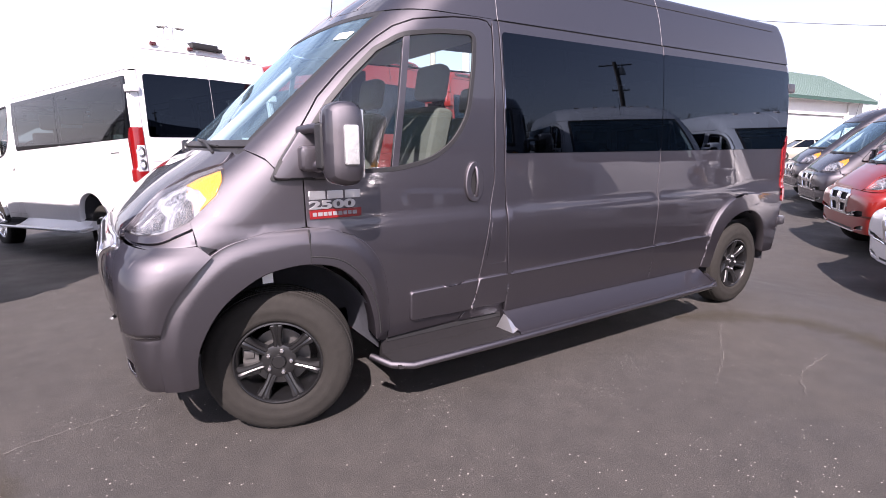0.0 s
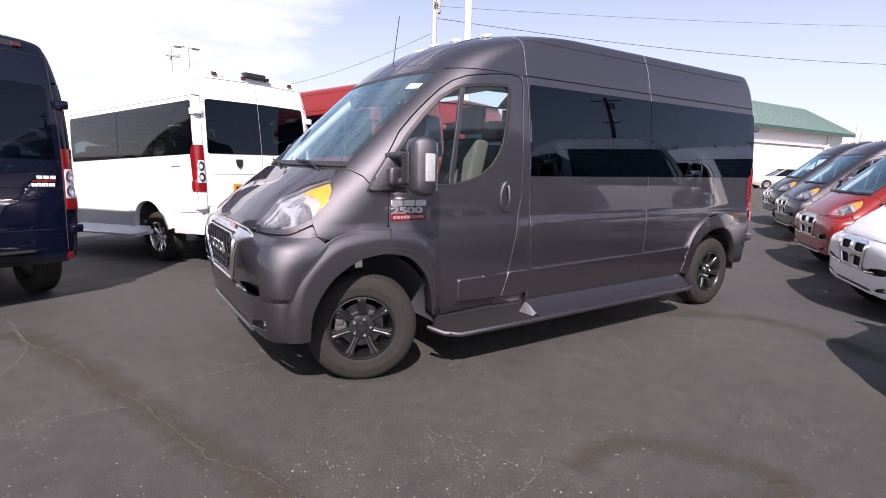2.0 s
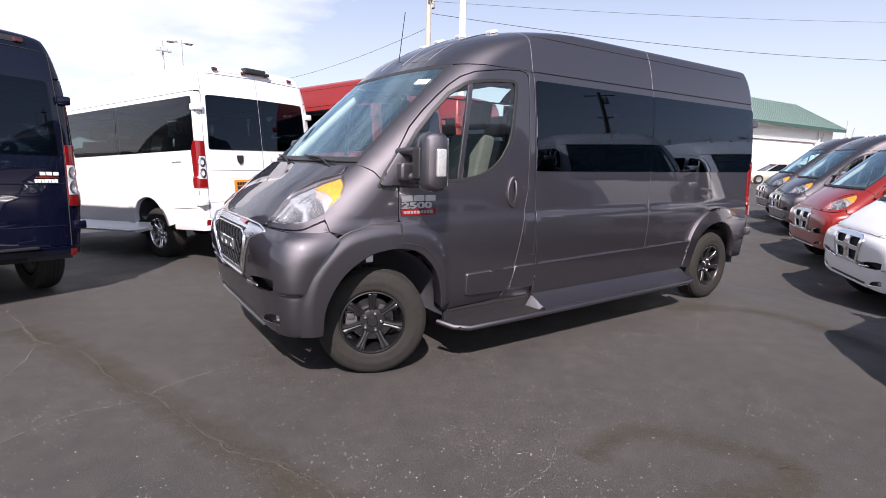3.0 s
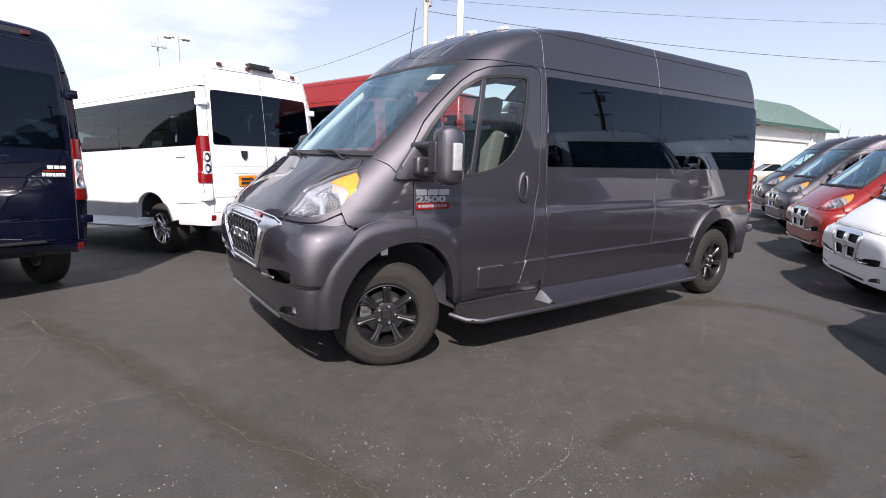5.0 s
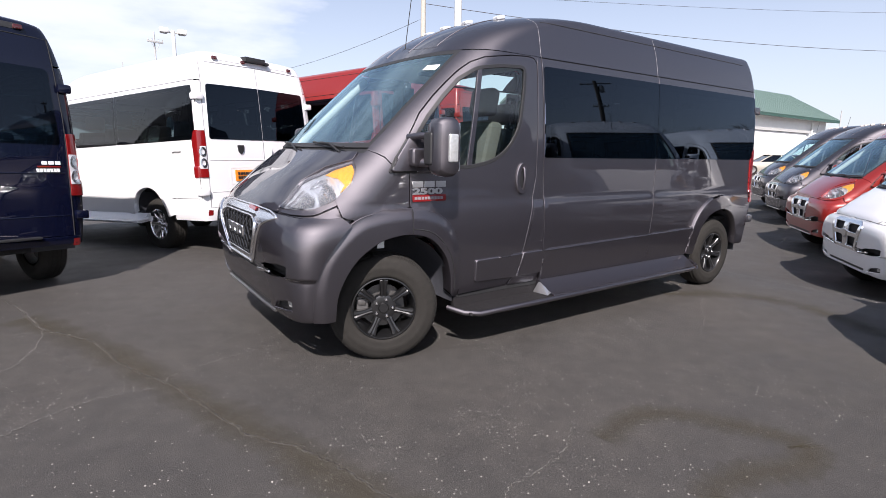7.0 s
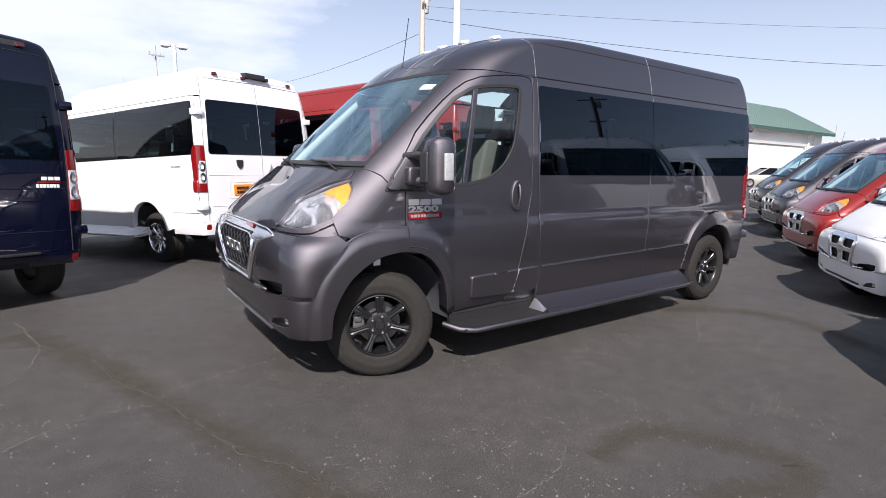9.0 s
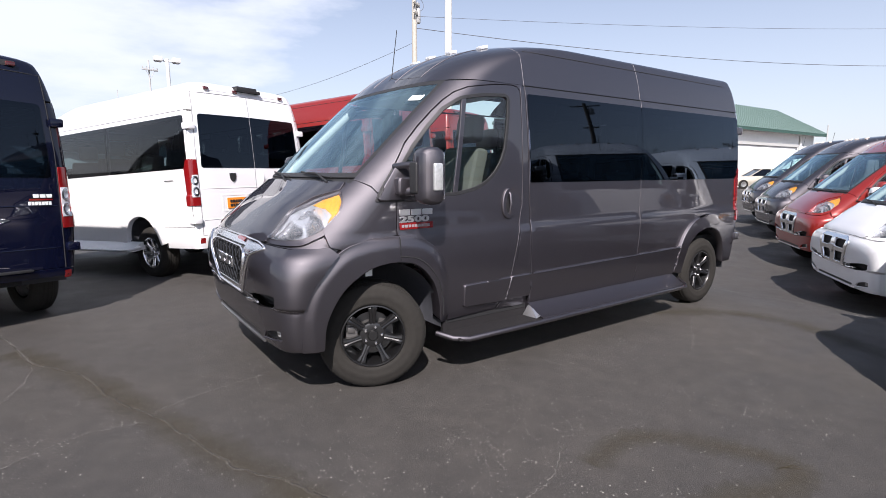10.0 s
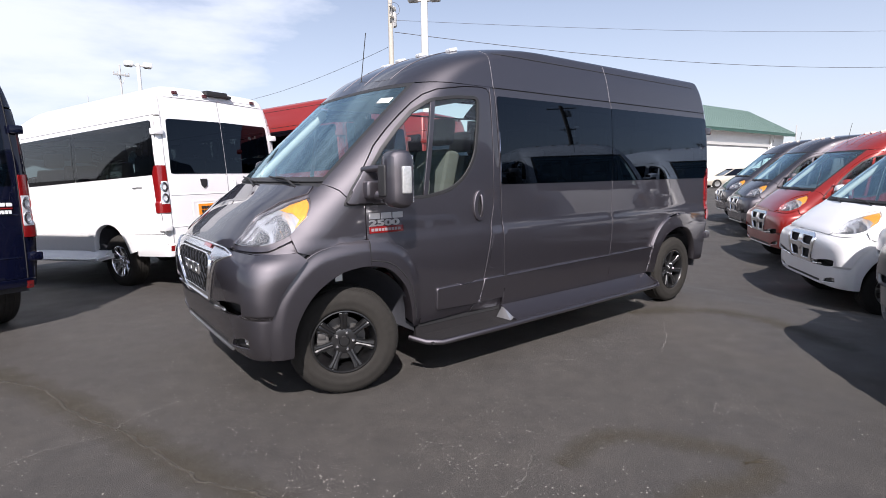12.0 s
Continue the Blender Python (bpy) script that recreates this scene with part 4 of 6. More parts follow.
    part("cowl", stored("cowl", lambda: panel(F, [(-0.82, 1.388), (0.82, 1.388), (0.84, 1.44), (0.0, 1.455), (-0.84, 1.44)], 0.05, 0.01, -0.014)), TRIM, e)
    W0 = [(-0.84 * half(z), z) for z in (1.425, 1.6, 1.8, 2.0, 2.099)]
    ws = part("windscreen", stored("windscreen", lambda: panel(F, W0 + [(-0.4, 2.102), (0, 2.105), (0.4, 2.102)] + [(-y, z) for y, z in W0[::-1]], 0.07, 0.006, -0.004)), SCREEN, e, "clear laminated windscreen")
    ws.visible_shadow = False
    part("screen_seal", stored("screen_seal", lambda: panel(F, W0 + [(-0.4, 2.102), (0, 2.105), (0.4, 2.102)] + [(-y, z) for y, z in W0[::-1]], 0.05, 0.01, -0.001, -0.006, holes=[shrink(W0 + [(-0.4, 2.102), (0, 2.105), (0.4, 2.102)] + [(-y, z) for y, z in W0[::-1]], 0.022)])), TRIM, ws)
    for k, (y0, y1) in enumerate(((-0.66, -0.16), (0.02, 0.56))):
        def blade():
            p = [on_front(y0 + (y1 - y0) * i / 6, 1.405 + 0.035 * i / 6) + Vector((-0.012, 0, 0.012)) for i in range(7)]
            return tube(p, 0.007, 8, tube([on_front(y0 + 0.02, 1.385) + Vector((0, 0, 0.0)), p[2] + Vector((-0.012, 0, 0.012)), p[4] + Vector((-0.006, 0, 0.006))], 0.008, 8))
        part("wiper", stored("wiper" + str(k), blade), TRIM, ws)
    lamps = pair("headlamp", lambda: panel(S, HEADLAMP, 0.025, 0.03, 0.004, 0.002), LENS, "clear headlamp with amber turn lamp")
    for h, k in zip(lamps, "lr"):
        h.visible_shadow = False
        def piece(nm, make):
            left = stored(nm + "_l", make)
            return left if k == "l" else stored(nm + "_r", lambda: mirrored(left))
        part("bowl", piece("lamp_bowl", lambda: panel(S, HEADLAMP, 0.02, 0.002, -0.022, 0.0, bulge=lambda a, b: 0.004 * math.sin(120 * a))), LAMPBOWL, h)
        for nm, poly in (("lamp_reflector1", [(-0.555, 1.062), (-0.53, 1.085), (-0.485, 1.125), (-0.465, 1.11), (-0.49, 1.078), (-0.525, 1.062)]), ("lamp_reflector2", [(-0.43, 1.08), (-0.41, 1.13), (-0.375, 1.175), (-0.365, 1.12), (-0.39, 1.10)]), ("lamp_reflector3", [(-0.445, 1.165), (-0.40, 1.205), (-0.345, 1.232), (-0.36, 1.205), (-0.39, 1.185)])):
            part("reflector_cup", piece(nm, lambda: panel(S, poly, 0.012, 0.006, -0.014, 0.002, bulge=lambda a, b: 0.004 * math.sin(260 * a))), CHROME, h)
        part("housing", piece("lamp_housing", lambda: panel(S, shrink(HEADLAMP, -0.022), 0.03, 0.01, -0.010, 0.0, holes=[shrink(HEADLAMP, 0.003)])), P, h)
        part("amber_lens", piece("lamp_amber", lambda: panel(S, LAMP_AMBER, 0.02, 0.006, -0.006, 0.004)), AMBER, h, "amber turn lamp lens").visible_shadow = False
        part("bezel", piece("lamp_bezel", lambda: panel(S, [(-0.59, 1.05), (-0.54, 1.09), (-0.475, 1.15), (-0.445, 1.12), (-0.475, 1.07), (-0.53, 1.05)], 0.02, 0.004, -0.012, 0, holes=[[(-0.555, 1.062), (-0.53, 1.085), (-0.485, 1.125), (-0.465, 1.11), (-0.49, 1.078), (-0.525, 1.062)]])), CHROME, h)
        part("bezel_rear", piece("lamp_bezel2", lambda: panel(S, [(-0.455, 1.06), (-0.43, 1.13), (-0.37, 1.20), (-0.345, 1.185), (-0.35, 1.12), (-0.39, 1.085)], 0.02, 0.004, -0.012, 0, holes=[[(-0.43, 1.08), (-0.41, 1.13), (-0.375, 1.175), (-0.365, 1.12), (-0.39, 1.10)]])), CHROME, h)
    # rear: two doors, lamps, bumper
    for k, s in (("l", -1), ("r", 1)):
        def piece(nm, make):
            left = stored(nm + "_l", make)
            return left if k == "l" else stored(nm + "_r", lambda: mirrored(left))
        d = part("rear_door", piece("rear_door", lambda: panel(R, [(-0.885, 0.50), (-0.885, 1.60), (-0.84, 2.34), (-0.0, 2.36), (-0.0, 0.50)], 0.06, holes=[rounded([(-0.80, 1.40), (-0.765, 2.03), (-0.045, 2.035), (-0.045, 1.40)], 0.04)])), P, e, "rear door with a dark tinted window")
        part("window_pane", piece("rear_door_window", lambda: panel(R, rounded([(-0.83, 1.375), (-0.80, 2.06), (-0.008, 2.07), (-0.008, 1.375)], [0.03, 0.04, 0.01, 0.01]), 0.08, 0.008, 0.006, 0)), TINT, d)
        for z in (0.70, 1.90):
            part("hinge", piece("hinge%d" % (z * 100), lambda: box(tail(z) - 0.10, tail(z) + 0.025, -half(z) - 0.015, -half(z) + 0.10, z - 0.042, z + 0.042, 0.018, 2)), P, d)
        if s > 0:
            part("door_handle", stored("rear_handle", lambda: tube([on_rear(0.10, 1.30) + Vector((0.005, 0, 0)), on_rear(0.10, 1.27) + Vector((0.035, 0, 0)), on_rear(0.10, 1.18) + Vector((0.035, 0, 0)), on_rear(0.10, 1.15) + Vector((0.005, 0, 0))], 0.016, 8)), P, d)
        t = part("tail_lamp", piece("tail_lamp", lambda: panel(S, rounded([(tail(0.9) - 0.10, 0.89), (tail(1.3) - 0.135, 1.36), (tail(1.5) - 0.085, 1.475), (tail(1.5) - 0.03, 1.48), (tail(0.9) - 0.03, 0.89)], 0.015), 0.02, 0.03, 0.012, 0)), REDLENS, e, "red tail lamp with clear round lenses")
        part("lamp_back", piece("tail_back", lambda: panel(R, [(-0.972 * half(0.89), 0.89), (-0.972 * half(1.48), 1.478), (-0.893, 1.475), (-0.893, 0.89)], 0.02, 0.03, 0.012, 0)), REDLENS, t)
        part("lamp_clear", piece("tail_clear", lambda: panel(R, [(-0.970 * half(1.0), 1.0), (-0.970 * half(1.28), 1.28), (-0.896, 1.28), (-0.896, 1.0)], 0.02, 0.006, 0.016, 0)), LAMPW, t)
        for z in (1.07, 1.21):
            part("clear_lens", piece("tail_clear%d" % (z * 100), lambda: panel(R, [(-0.936 + 0.036 * math.cos(a), z + 0.060 * math.sin(a)) for a in (2 * math.pi * i / 16 for i in range(16))], 0.015, 0.006, 0.022, 0, holes=[[(-0.936 + 0.020 * math.cos(a), z + 0.034 * math.sin(a)) for a in (2 * math.pi * i / 12 for i in range(12))]])), CHROME, t)
        c = part("rear_bumper_corner", piece("rear_corner" + ax, lambda: panel(S, [(4.50 + dx, low), (4.515 + dx, 0.50), (4.525 + dx, 0.61), (tail(0.61) - 0.03, 0.61), (tail(low) - 0.02, low)], 0.04, gap=0)), P, e)
        part("reflector", piece("reflector", lambda: panel(R, rounded([(-0.93, 0.40), (-0.93, 0.47), (-0.87, 0.47), (-0.87, 0.40)], 0.01), 0.03, 0.006, 0.012, 0)), REDLENS, c)
        part("rear_post", piece("rear_post", lambda: panel(R, [(-half(z) * 0.985, z) for z in (0.497, 0.62, 1.0, 1.4, 1.7, 2.09)] + [(-0.865, 2.09), (-0.888, 1.6), (-0.888, 0.497)], 0.05)), P, e)
    for nm, line in (("centre", [(0.0, z) for z in np.linspace(0.5, 2.355, 14)]), ("head", [(y, 2.352 - 0.02 * abs(y)) for y in np.linspace(-0.85, 0.85, 16)]), ("left", [(-0.888 + max(0, z - 1.6) * 0.06, z) for z in np.linspace(0.5, 2.335, 14)]), ("right", [(0.888 - max(0, z - 1.6) * 0.06, z) for z in np.linspace(0.5, 2.335, 14)])):
        part("door_seal", stored("seal_" + nm, lambda: tube([on_rear(*q) + Vector((-0.001, 0, 0)) for q in line], 0.0055, 6)), PALESEAL if P is WHITE else DARK, e)
    rb = part("rear_bumper", stored("rear_bumper" + ax, lambda: panel(R, [(-0.95, low), (-0.955, 0.495), (0.955, 0.495), (0.95, low)], 0.05, 0.08, 0.012)), P, e)
    part("bumper_step", stored("bumper_step", lambda: box(4.66, 4.76, -0.60, 0.60, 0.49, 0.515, 0.01)), TRIM, rb)
    for k, y in enumerate((-0.62, -0.18, 0.62)):
        part("clearance_lamp", stored("clearance%d" % k, lambda: box(4.58, 4.668, y - 0.035, y + 0.035, 2.385, 2.425, 0.008)), DARKRED, e, "small dark red clearance lamp")
    part("plate_recess", stored("plate_recess", lambda: panel(R, rounded([(-0.58, 0.79), (-0.58, 1.02), (-0.12, 1.02), (-0.12, 0.79)], 0.02), 0.05, 0.012, 0.003, 0, holes=[rounded([(-0.555, 0.81), (-0.555, 1.0), (-0.145, 1.0), (-0.145, 0.81)], 0.015)])), P, e)
    part("rear_grip", stored("rear_grip", lambda: box(tail(0.66) - 0.005, tail(0.66) + 0.02, -0.46, -0.32, 0.655, 0.675, 0.006)), TRIM, e, "black rear step grip")
    for zz in (1.105, 0.70):
        part("door_crease", stored("door_crease%d" % (zz * 100), lambda: tube([on_rear(y, zz) + Vector((-0.003, 0, 0)) for y in np.linspace(-0.86, 0.86, 20)], 0.008, 6)), P, e)
    part("header_strip", stored("header_strip", lambda: panel(R, [(-0.66, 2.385), (-0.66, 2.435), (0.66, 2.435), (0.66, 2.385)], 0.06, 0.01, 0.004, 0)), P if P is WHITE else TRIM, e)
    if rear == "full":
        cb = part("rear_camera", box(4.56, 4.70, -0.17, 0.17, 2.415, 2.485, 0.015), TRIM, e, "black rear camera housing above the doors")
        part("camera_eye", box(4.60, 4.70, 0.17, 0.23, 2.41, 2.45, 0.01), TRIM, cb)
        pl = part("dealer_plate", stored("dealer_plate", lambda: panel(R, rounded([(-0.50, 0.83), (-0.50, 0.97), (-0.20, 0.97), (-0.20, 0.83)], 0.01), 0.05, 0.008, 0.012, 0)), ORANGE, e, "orange dealer plate")
        for z, ws_ in ((0.925, (0.03, 0.035, 0.03, 0.028, 0.032)), (0.872, (0.032, 0.03, 0.034, 0.03, 0.03, 0.028))):
            y = -0.465
            for w in ws_:
                part("bar", box(tail(z) + 0.014, tail(z) + 0.018, y, y + w, z - 0.018, z + 0.018), TRIM, pl)
                y += w + 0.009
        part("tail_emblem", panel(R, rounded([(-0.42, 1.22), (-0.43, 1.30), (-0.33, 1.30), (-0.34, 1.22), (-0.38, 1.18)], 0.01), 0.03, 0.01, 0.012, 0), TRIM, e, "dark shield emblem")
    # below and inside
    part("floor_pan", stored("floor_pan", lambda: box(-0.55, 4.6, -0.55, 0.55, 0.36, 0.46)), DARK, e)
    for s in (-1, 1):
        part("floor_side", stored("floor_side%d" % s, lambda: box(0.55, 3.45, 0.55, 0.96, 0.36, 0.42) if s > 0 else box(0.55, 3.45, -0.96, -0.55, 0.36, 0.42)), DARK, e)
    part("floor_cover", stored("floor_cover", lambda: box(1.4, 4.55, -0.90, 0.90, 0.70, 0.74)), DARK, e)
    part("cab_floor", stored("cab_floor", lambda: box(0.56, 1.5, -0.90, 0.90, 0.70, 0.74, bm=box(-0.1, 0.56, -0.53, 0.53, 0.70, 0.74))), DARK, e)
    for s in (-1, 1):
        part("pillar_lining", stored("lining%d" % s, lambda: tube([(on_side(edge_x(z) + 0.12, z).x, s * (half(z) - 0.13), z - 0.02) for z in np.linspace(1.38, 2.06, 10)], 0.04, 10)), CREAM, e, "cream plastic pillar lining")
        part("sun_visor", stored("visor%d" % s, lambda: box(0.66, 0.84, s * 0.45 - 0.22, s * 0.45 + 0.22, 1.985, 2.01, 0.01)), SEATD, e)
    dash = part("dashboard", stored("dashboard", lambda: box(-0.05, 0.30, -0.84, 0.84, 1.12, 1.36, 0.06, 3)), DASH, e)
    part("steering_wheel", stored("steering_wheel", steering_bm), TRIM, dash)
    part("headliner", stored("headliner", lambda: box(0.75, 1.5, -0.82, 0.82, 2.08, 2.12, 0.02)), CREAM, e)
    for s in (-1, 1):
        for k2, mk in (("seat", seat_bm), ("headrest", headrest_bm)):
            part(k2, stored(k2 + str(s), lambda: mk(0.52, s * 0.45)), SEATD, e)
    if tag:
        for x in (1.55, 2.45, 3.35):
            for y in (-0.55, 0.0, 0.55):
                part("rear_seat", stored("rseat%d_%d" % (x * 100, y * 100), lambda: seat_bm(x, y)), SEATD, e)
                part("rear_headrest", stored("rrest%d_%d" % (x * 100, y * 100), lambda: headrest_bm(x, y)), SEATD, e)
    # roof furniture
    for y in (-0.56, -0.28, 0.0, 0.28, 0.56):
        part("marker_lamp", stored("marker%d" % (y * 100), lambda: marker_bm(y)), LAMPW if grille == "new" else AMBERC, roof, "clear roof marker lamp")
    for y in (-0.52, -0.18, 0.18, 0.52):
        part("roof_rib", stored("roof_rib%d" % (y * 100), lambda: tube([on_front(y, z) + Vector((0.002, 0, 0)) for z in np.linspace(2.16, 2.44, 14)], 0.005, 6)), P, roof)
    ant = part("antenna", stored("antenna", lambda: tube([(0.678, 0.0, 2.205), (0.708, 0.0, 2.42), (0.737, 0.0, 2.62)], 0.0035, 6)), TRIM, e, "thin black whip aerial")
    part("antenna_foot", stored("antenna_foot", lambda: tube([(0.652, 0.0, 2.190), (0.675, 0.0, 2.212), (0.715, 0.0, 2.236)], 0.009, 8)), TRIM, ant)
    part("roof_gutter", stored("gutter_l", lambda: panel(S, [(1.30, 2.096), (1.30, 2.108), (4.60, 2.108), (4.60, 2.096)], 0.1, 0.01, -0.006, 0)), SEAM if P is WHITE else DARK, e)
    part("roof_gutter", stored("gutter_r", lambda: mirrored(STORE["gutter_l"])), SEAM if P is WHITE else DARK, e)
    for x in (1.30, 2.79):
        part("roof_seam", stored("roof_seam%d" % (x * 100), lambda: tube([on_side(x + 0.02 * (z - 2.1), z) for z in (2.10, 2.18, 2.25, 2.30, 2.34, 2.37, 2.40, 2.43, 2.45)], 0.0020, 6)), SEAM, roof, "pale roof seam")
    part("roof_bead", stored("roof_bead", lambda: tube([on_side(x, 2.375) + Vector((0, -0.0005, 0)) for x in np.linspace(1.36, 4.42, 30)], 0.0035, 6)), WHITE if P is WHITE else DARK, roof)
    if step:
        for s, k in ((-1, "l"), (1, "r")):
            def piece(nm, make):
                left = stored(nm + "_l", make)
                return left if k == "l" else stored(nm + "_r", lambda: mirrored(left))
            b = part("running_board", piece("step_rear", step_rear_bm), P, e, "painted running board")
            part("tread_pad", piece("step_front", step_front_bm), TREADM, b)
            part("nosing", piece("step_nosing", lambda: tube([(0.44, -1.00, 0.315), (0.50, -1.12, 0.297), (0.60, -1.168, 0.287), (1.2, -1.175, 0.287), (3.30, -1.175, 0.30), (3.42, -1.14, 0.31), (3.48, -1.03, 0.34)], 0.020, 10)), P, b)
            part("gusset", piece("step_gusset", gusset_bm), BADGE, b, "bright triangular step end")
    if tag == "hero":
        sides[1].location = Vector((1.40, 0.085, 0))   # the sliding door stands open
        sides[1]["label"] = "open sliding door with a tinted window"
        pl = part("badge", stored("badge_l", lambda: panel(S, [(0.150, 1.075), (0.150, 1.115), (0.41, 1.115), (0.41, 1.075)], 0.05, 0.006, 0.008, 0)), REDLENS, e, "red and chrome model badge")
        for poly in text_bars((0.018, 0.02, 0.016, 0.014, 0.02, 0.018, 0.016, 0.016, 0.02), 0.016, 0.008, 1.087, 0.163):
            part("bar", panel(S, poly, 0.05, 0.003, 0.010, 0), SEAM, pl)
        for poly in text_bars((0.078, 0.078, 0.078), 0.036, 0.012, 1.168, 0.150):
            part("bar", panel(S, poly, 0.05, 0.005, 0.008, 0), BADGE, pl)
        letters("model_number", "2500", 0.075, BADGE, pl, pose(0.146, -0.999, 1.122, 90, 0, 0) @ Matrix.Diagonal((1.55, 0.72, 1, 1)))
        part("sticker", panel(F, [(-0.76, 1.955), (-0.76, 1.99), (-0.65, 1.995), (-0.65, 1.96)], 0.05, 0.002, 0.002, 0), STICKER, ws, "small white inspection sticker")
    return e


def steering_bm():
    bm = lathe([(0.175, 0.0), (0.19, 0.012), (0.205, 0.0), (0.19, -0.012), (0.175, 0.0)], 28, "Z")
    for a in (0.3, math.pi - 0.3, -math.pi / 2):
        bm = tube([(0, 0, -0.03), (0.18 * math.cos(a), 0.18 * math.sin(a), 0)], 0.018, 6, bm)
    bm.transform(Matrix.Translation((0.36, -0.42, 1.40)) @ Matrix.Rotation(radians(-62), 4, "Y") @ Matrix.Rotation(radians(90), 4, "Z"))
    return bm


def marker_bm(y):
    z = 2.425
    p = on_front(y, z)
    bm = box(-0.042, 0.042, -0.032, 0.032, -0.004, 0.026, 0.012, 3)
    bm.transform(Matrix.Translation(p) @ Matrix.Rotation(radians(-14), 4, "Y"))
    return bm


def prism(section, x0, x1, cap=True):
    """A bar along x with a (y, z) section."""
    bm = bmesh.new()
    a = [bm.verts.new((x0, y, z)) for y, z in section]
    b = [bm.verts.new((x1, y, z)) for y, z in section]
    n = len(section)
    for i in range(n):
        bm.faces.new((a[i], a[(i + 1) % n], b[(i + 1) % n], b[i]))
    if cap:
        bm.faces.new(a[::-1])
        bm.faces.new(b)
    bmesh.ops.recalc_face_normals(bm, faces=bm.faces[:])
    return smooth(bm, 30)


def step_rear_bm():
    return prism([(-1.17, 0.285), (-1.16, 0.315), (-1.10, 0.325), (-0.985, 0.405), (-0.94, 0.405), (-0.94, 0.30), (-1.12, 0.275)], 1.345, 3.42)


def step_front_bm():
    return prism([(-1.17, 0.285), (-1.155, 0.302), (-0.97, 0.302), (-0.95, 0.385), (-0.93, 0.385), (-0.93, 0.275), (-1.12, 0.270)], 0.52, 1.345)


def gusset_bm():
    bm = bmesh.new()
    v = [bm.verts.new(p) for p in ((1.31, -1.13, 0.304), (1.30, -0.98, 0.304), (1.352, -1.13, 0.322), (1.352, -1.10, 0.328), (1.352, -0.995, 0.396))]
    bm.faces.new((v[0], v[2], v[3]))
    bm.faces.new((v[0], v[3], v[4], v[1]))
    bmesh.ops.recalc_face_normals(bm, faces=bm.faces[:])
    return bm


# ---- the ground ----
def gz(x, y):
    """Height of the lot: it falls away gently towards the row of vans, climbs along it, and dips behind the white van's tail."""
    def ease(t):
        t = min(max(t, 0.0), 1.0)
        return t * t * (3 - 2 * t)
    side = ease((x - 4.3) / 2.9)
    climb = 0.028 * min(max(x - 7.5, 0.0), 9.0)
    dip = 0.048 * min(max(y - 5.2, 0.0), 6.0)
    return -0.40 * side * (1 - ease((-5.5 - y) / 2.5)) + climb + 0.30 * ease((x - 24) / 12) - dip * (1 - side)


def ground_bm():
    xs = [-1500, -500, -200, -100, -60, -30, -18] + list(np.arange(-10, 22.1, 0.5)) + [24, 26, 28, 30, 32, 34, 36, 40, 60, 100, 200, 500, 1500]
    ys = [-1500, -500, -200, -100, -60, -30, -18] + list(np.arange(-10, 14.1, 0.5)) + [18, 26, 40, 60, 100, 200, 500, 1500]
    bm = bmesh.new()
    v = [[bm.verts.new((x, y, gz(x, y))) for y in ys] for x in xs]
    for i in range(len(xs) - 1):
        for j in range(len(ys) - 1):
            bm.faces.new((v[i][j], v[i + 1][j], v[i + 1][j + 1], v[i][j + 1]))
    for f in bm.faces:
        f.smooth = True
    return bm


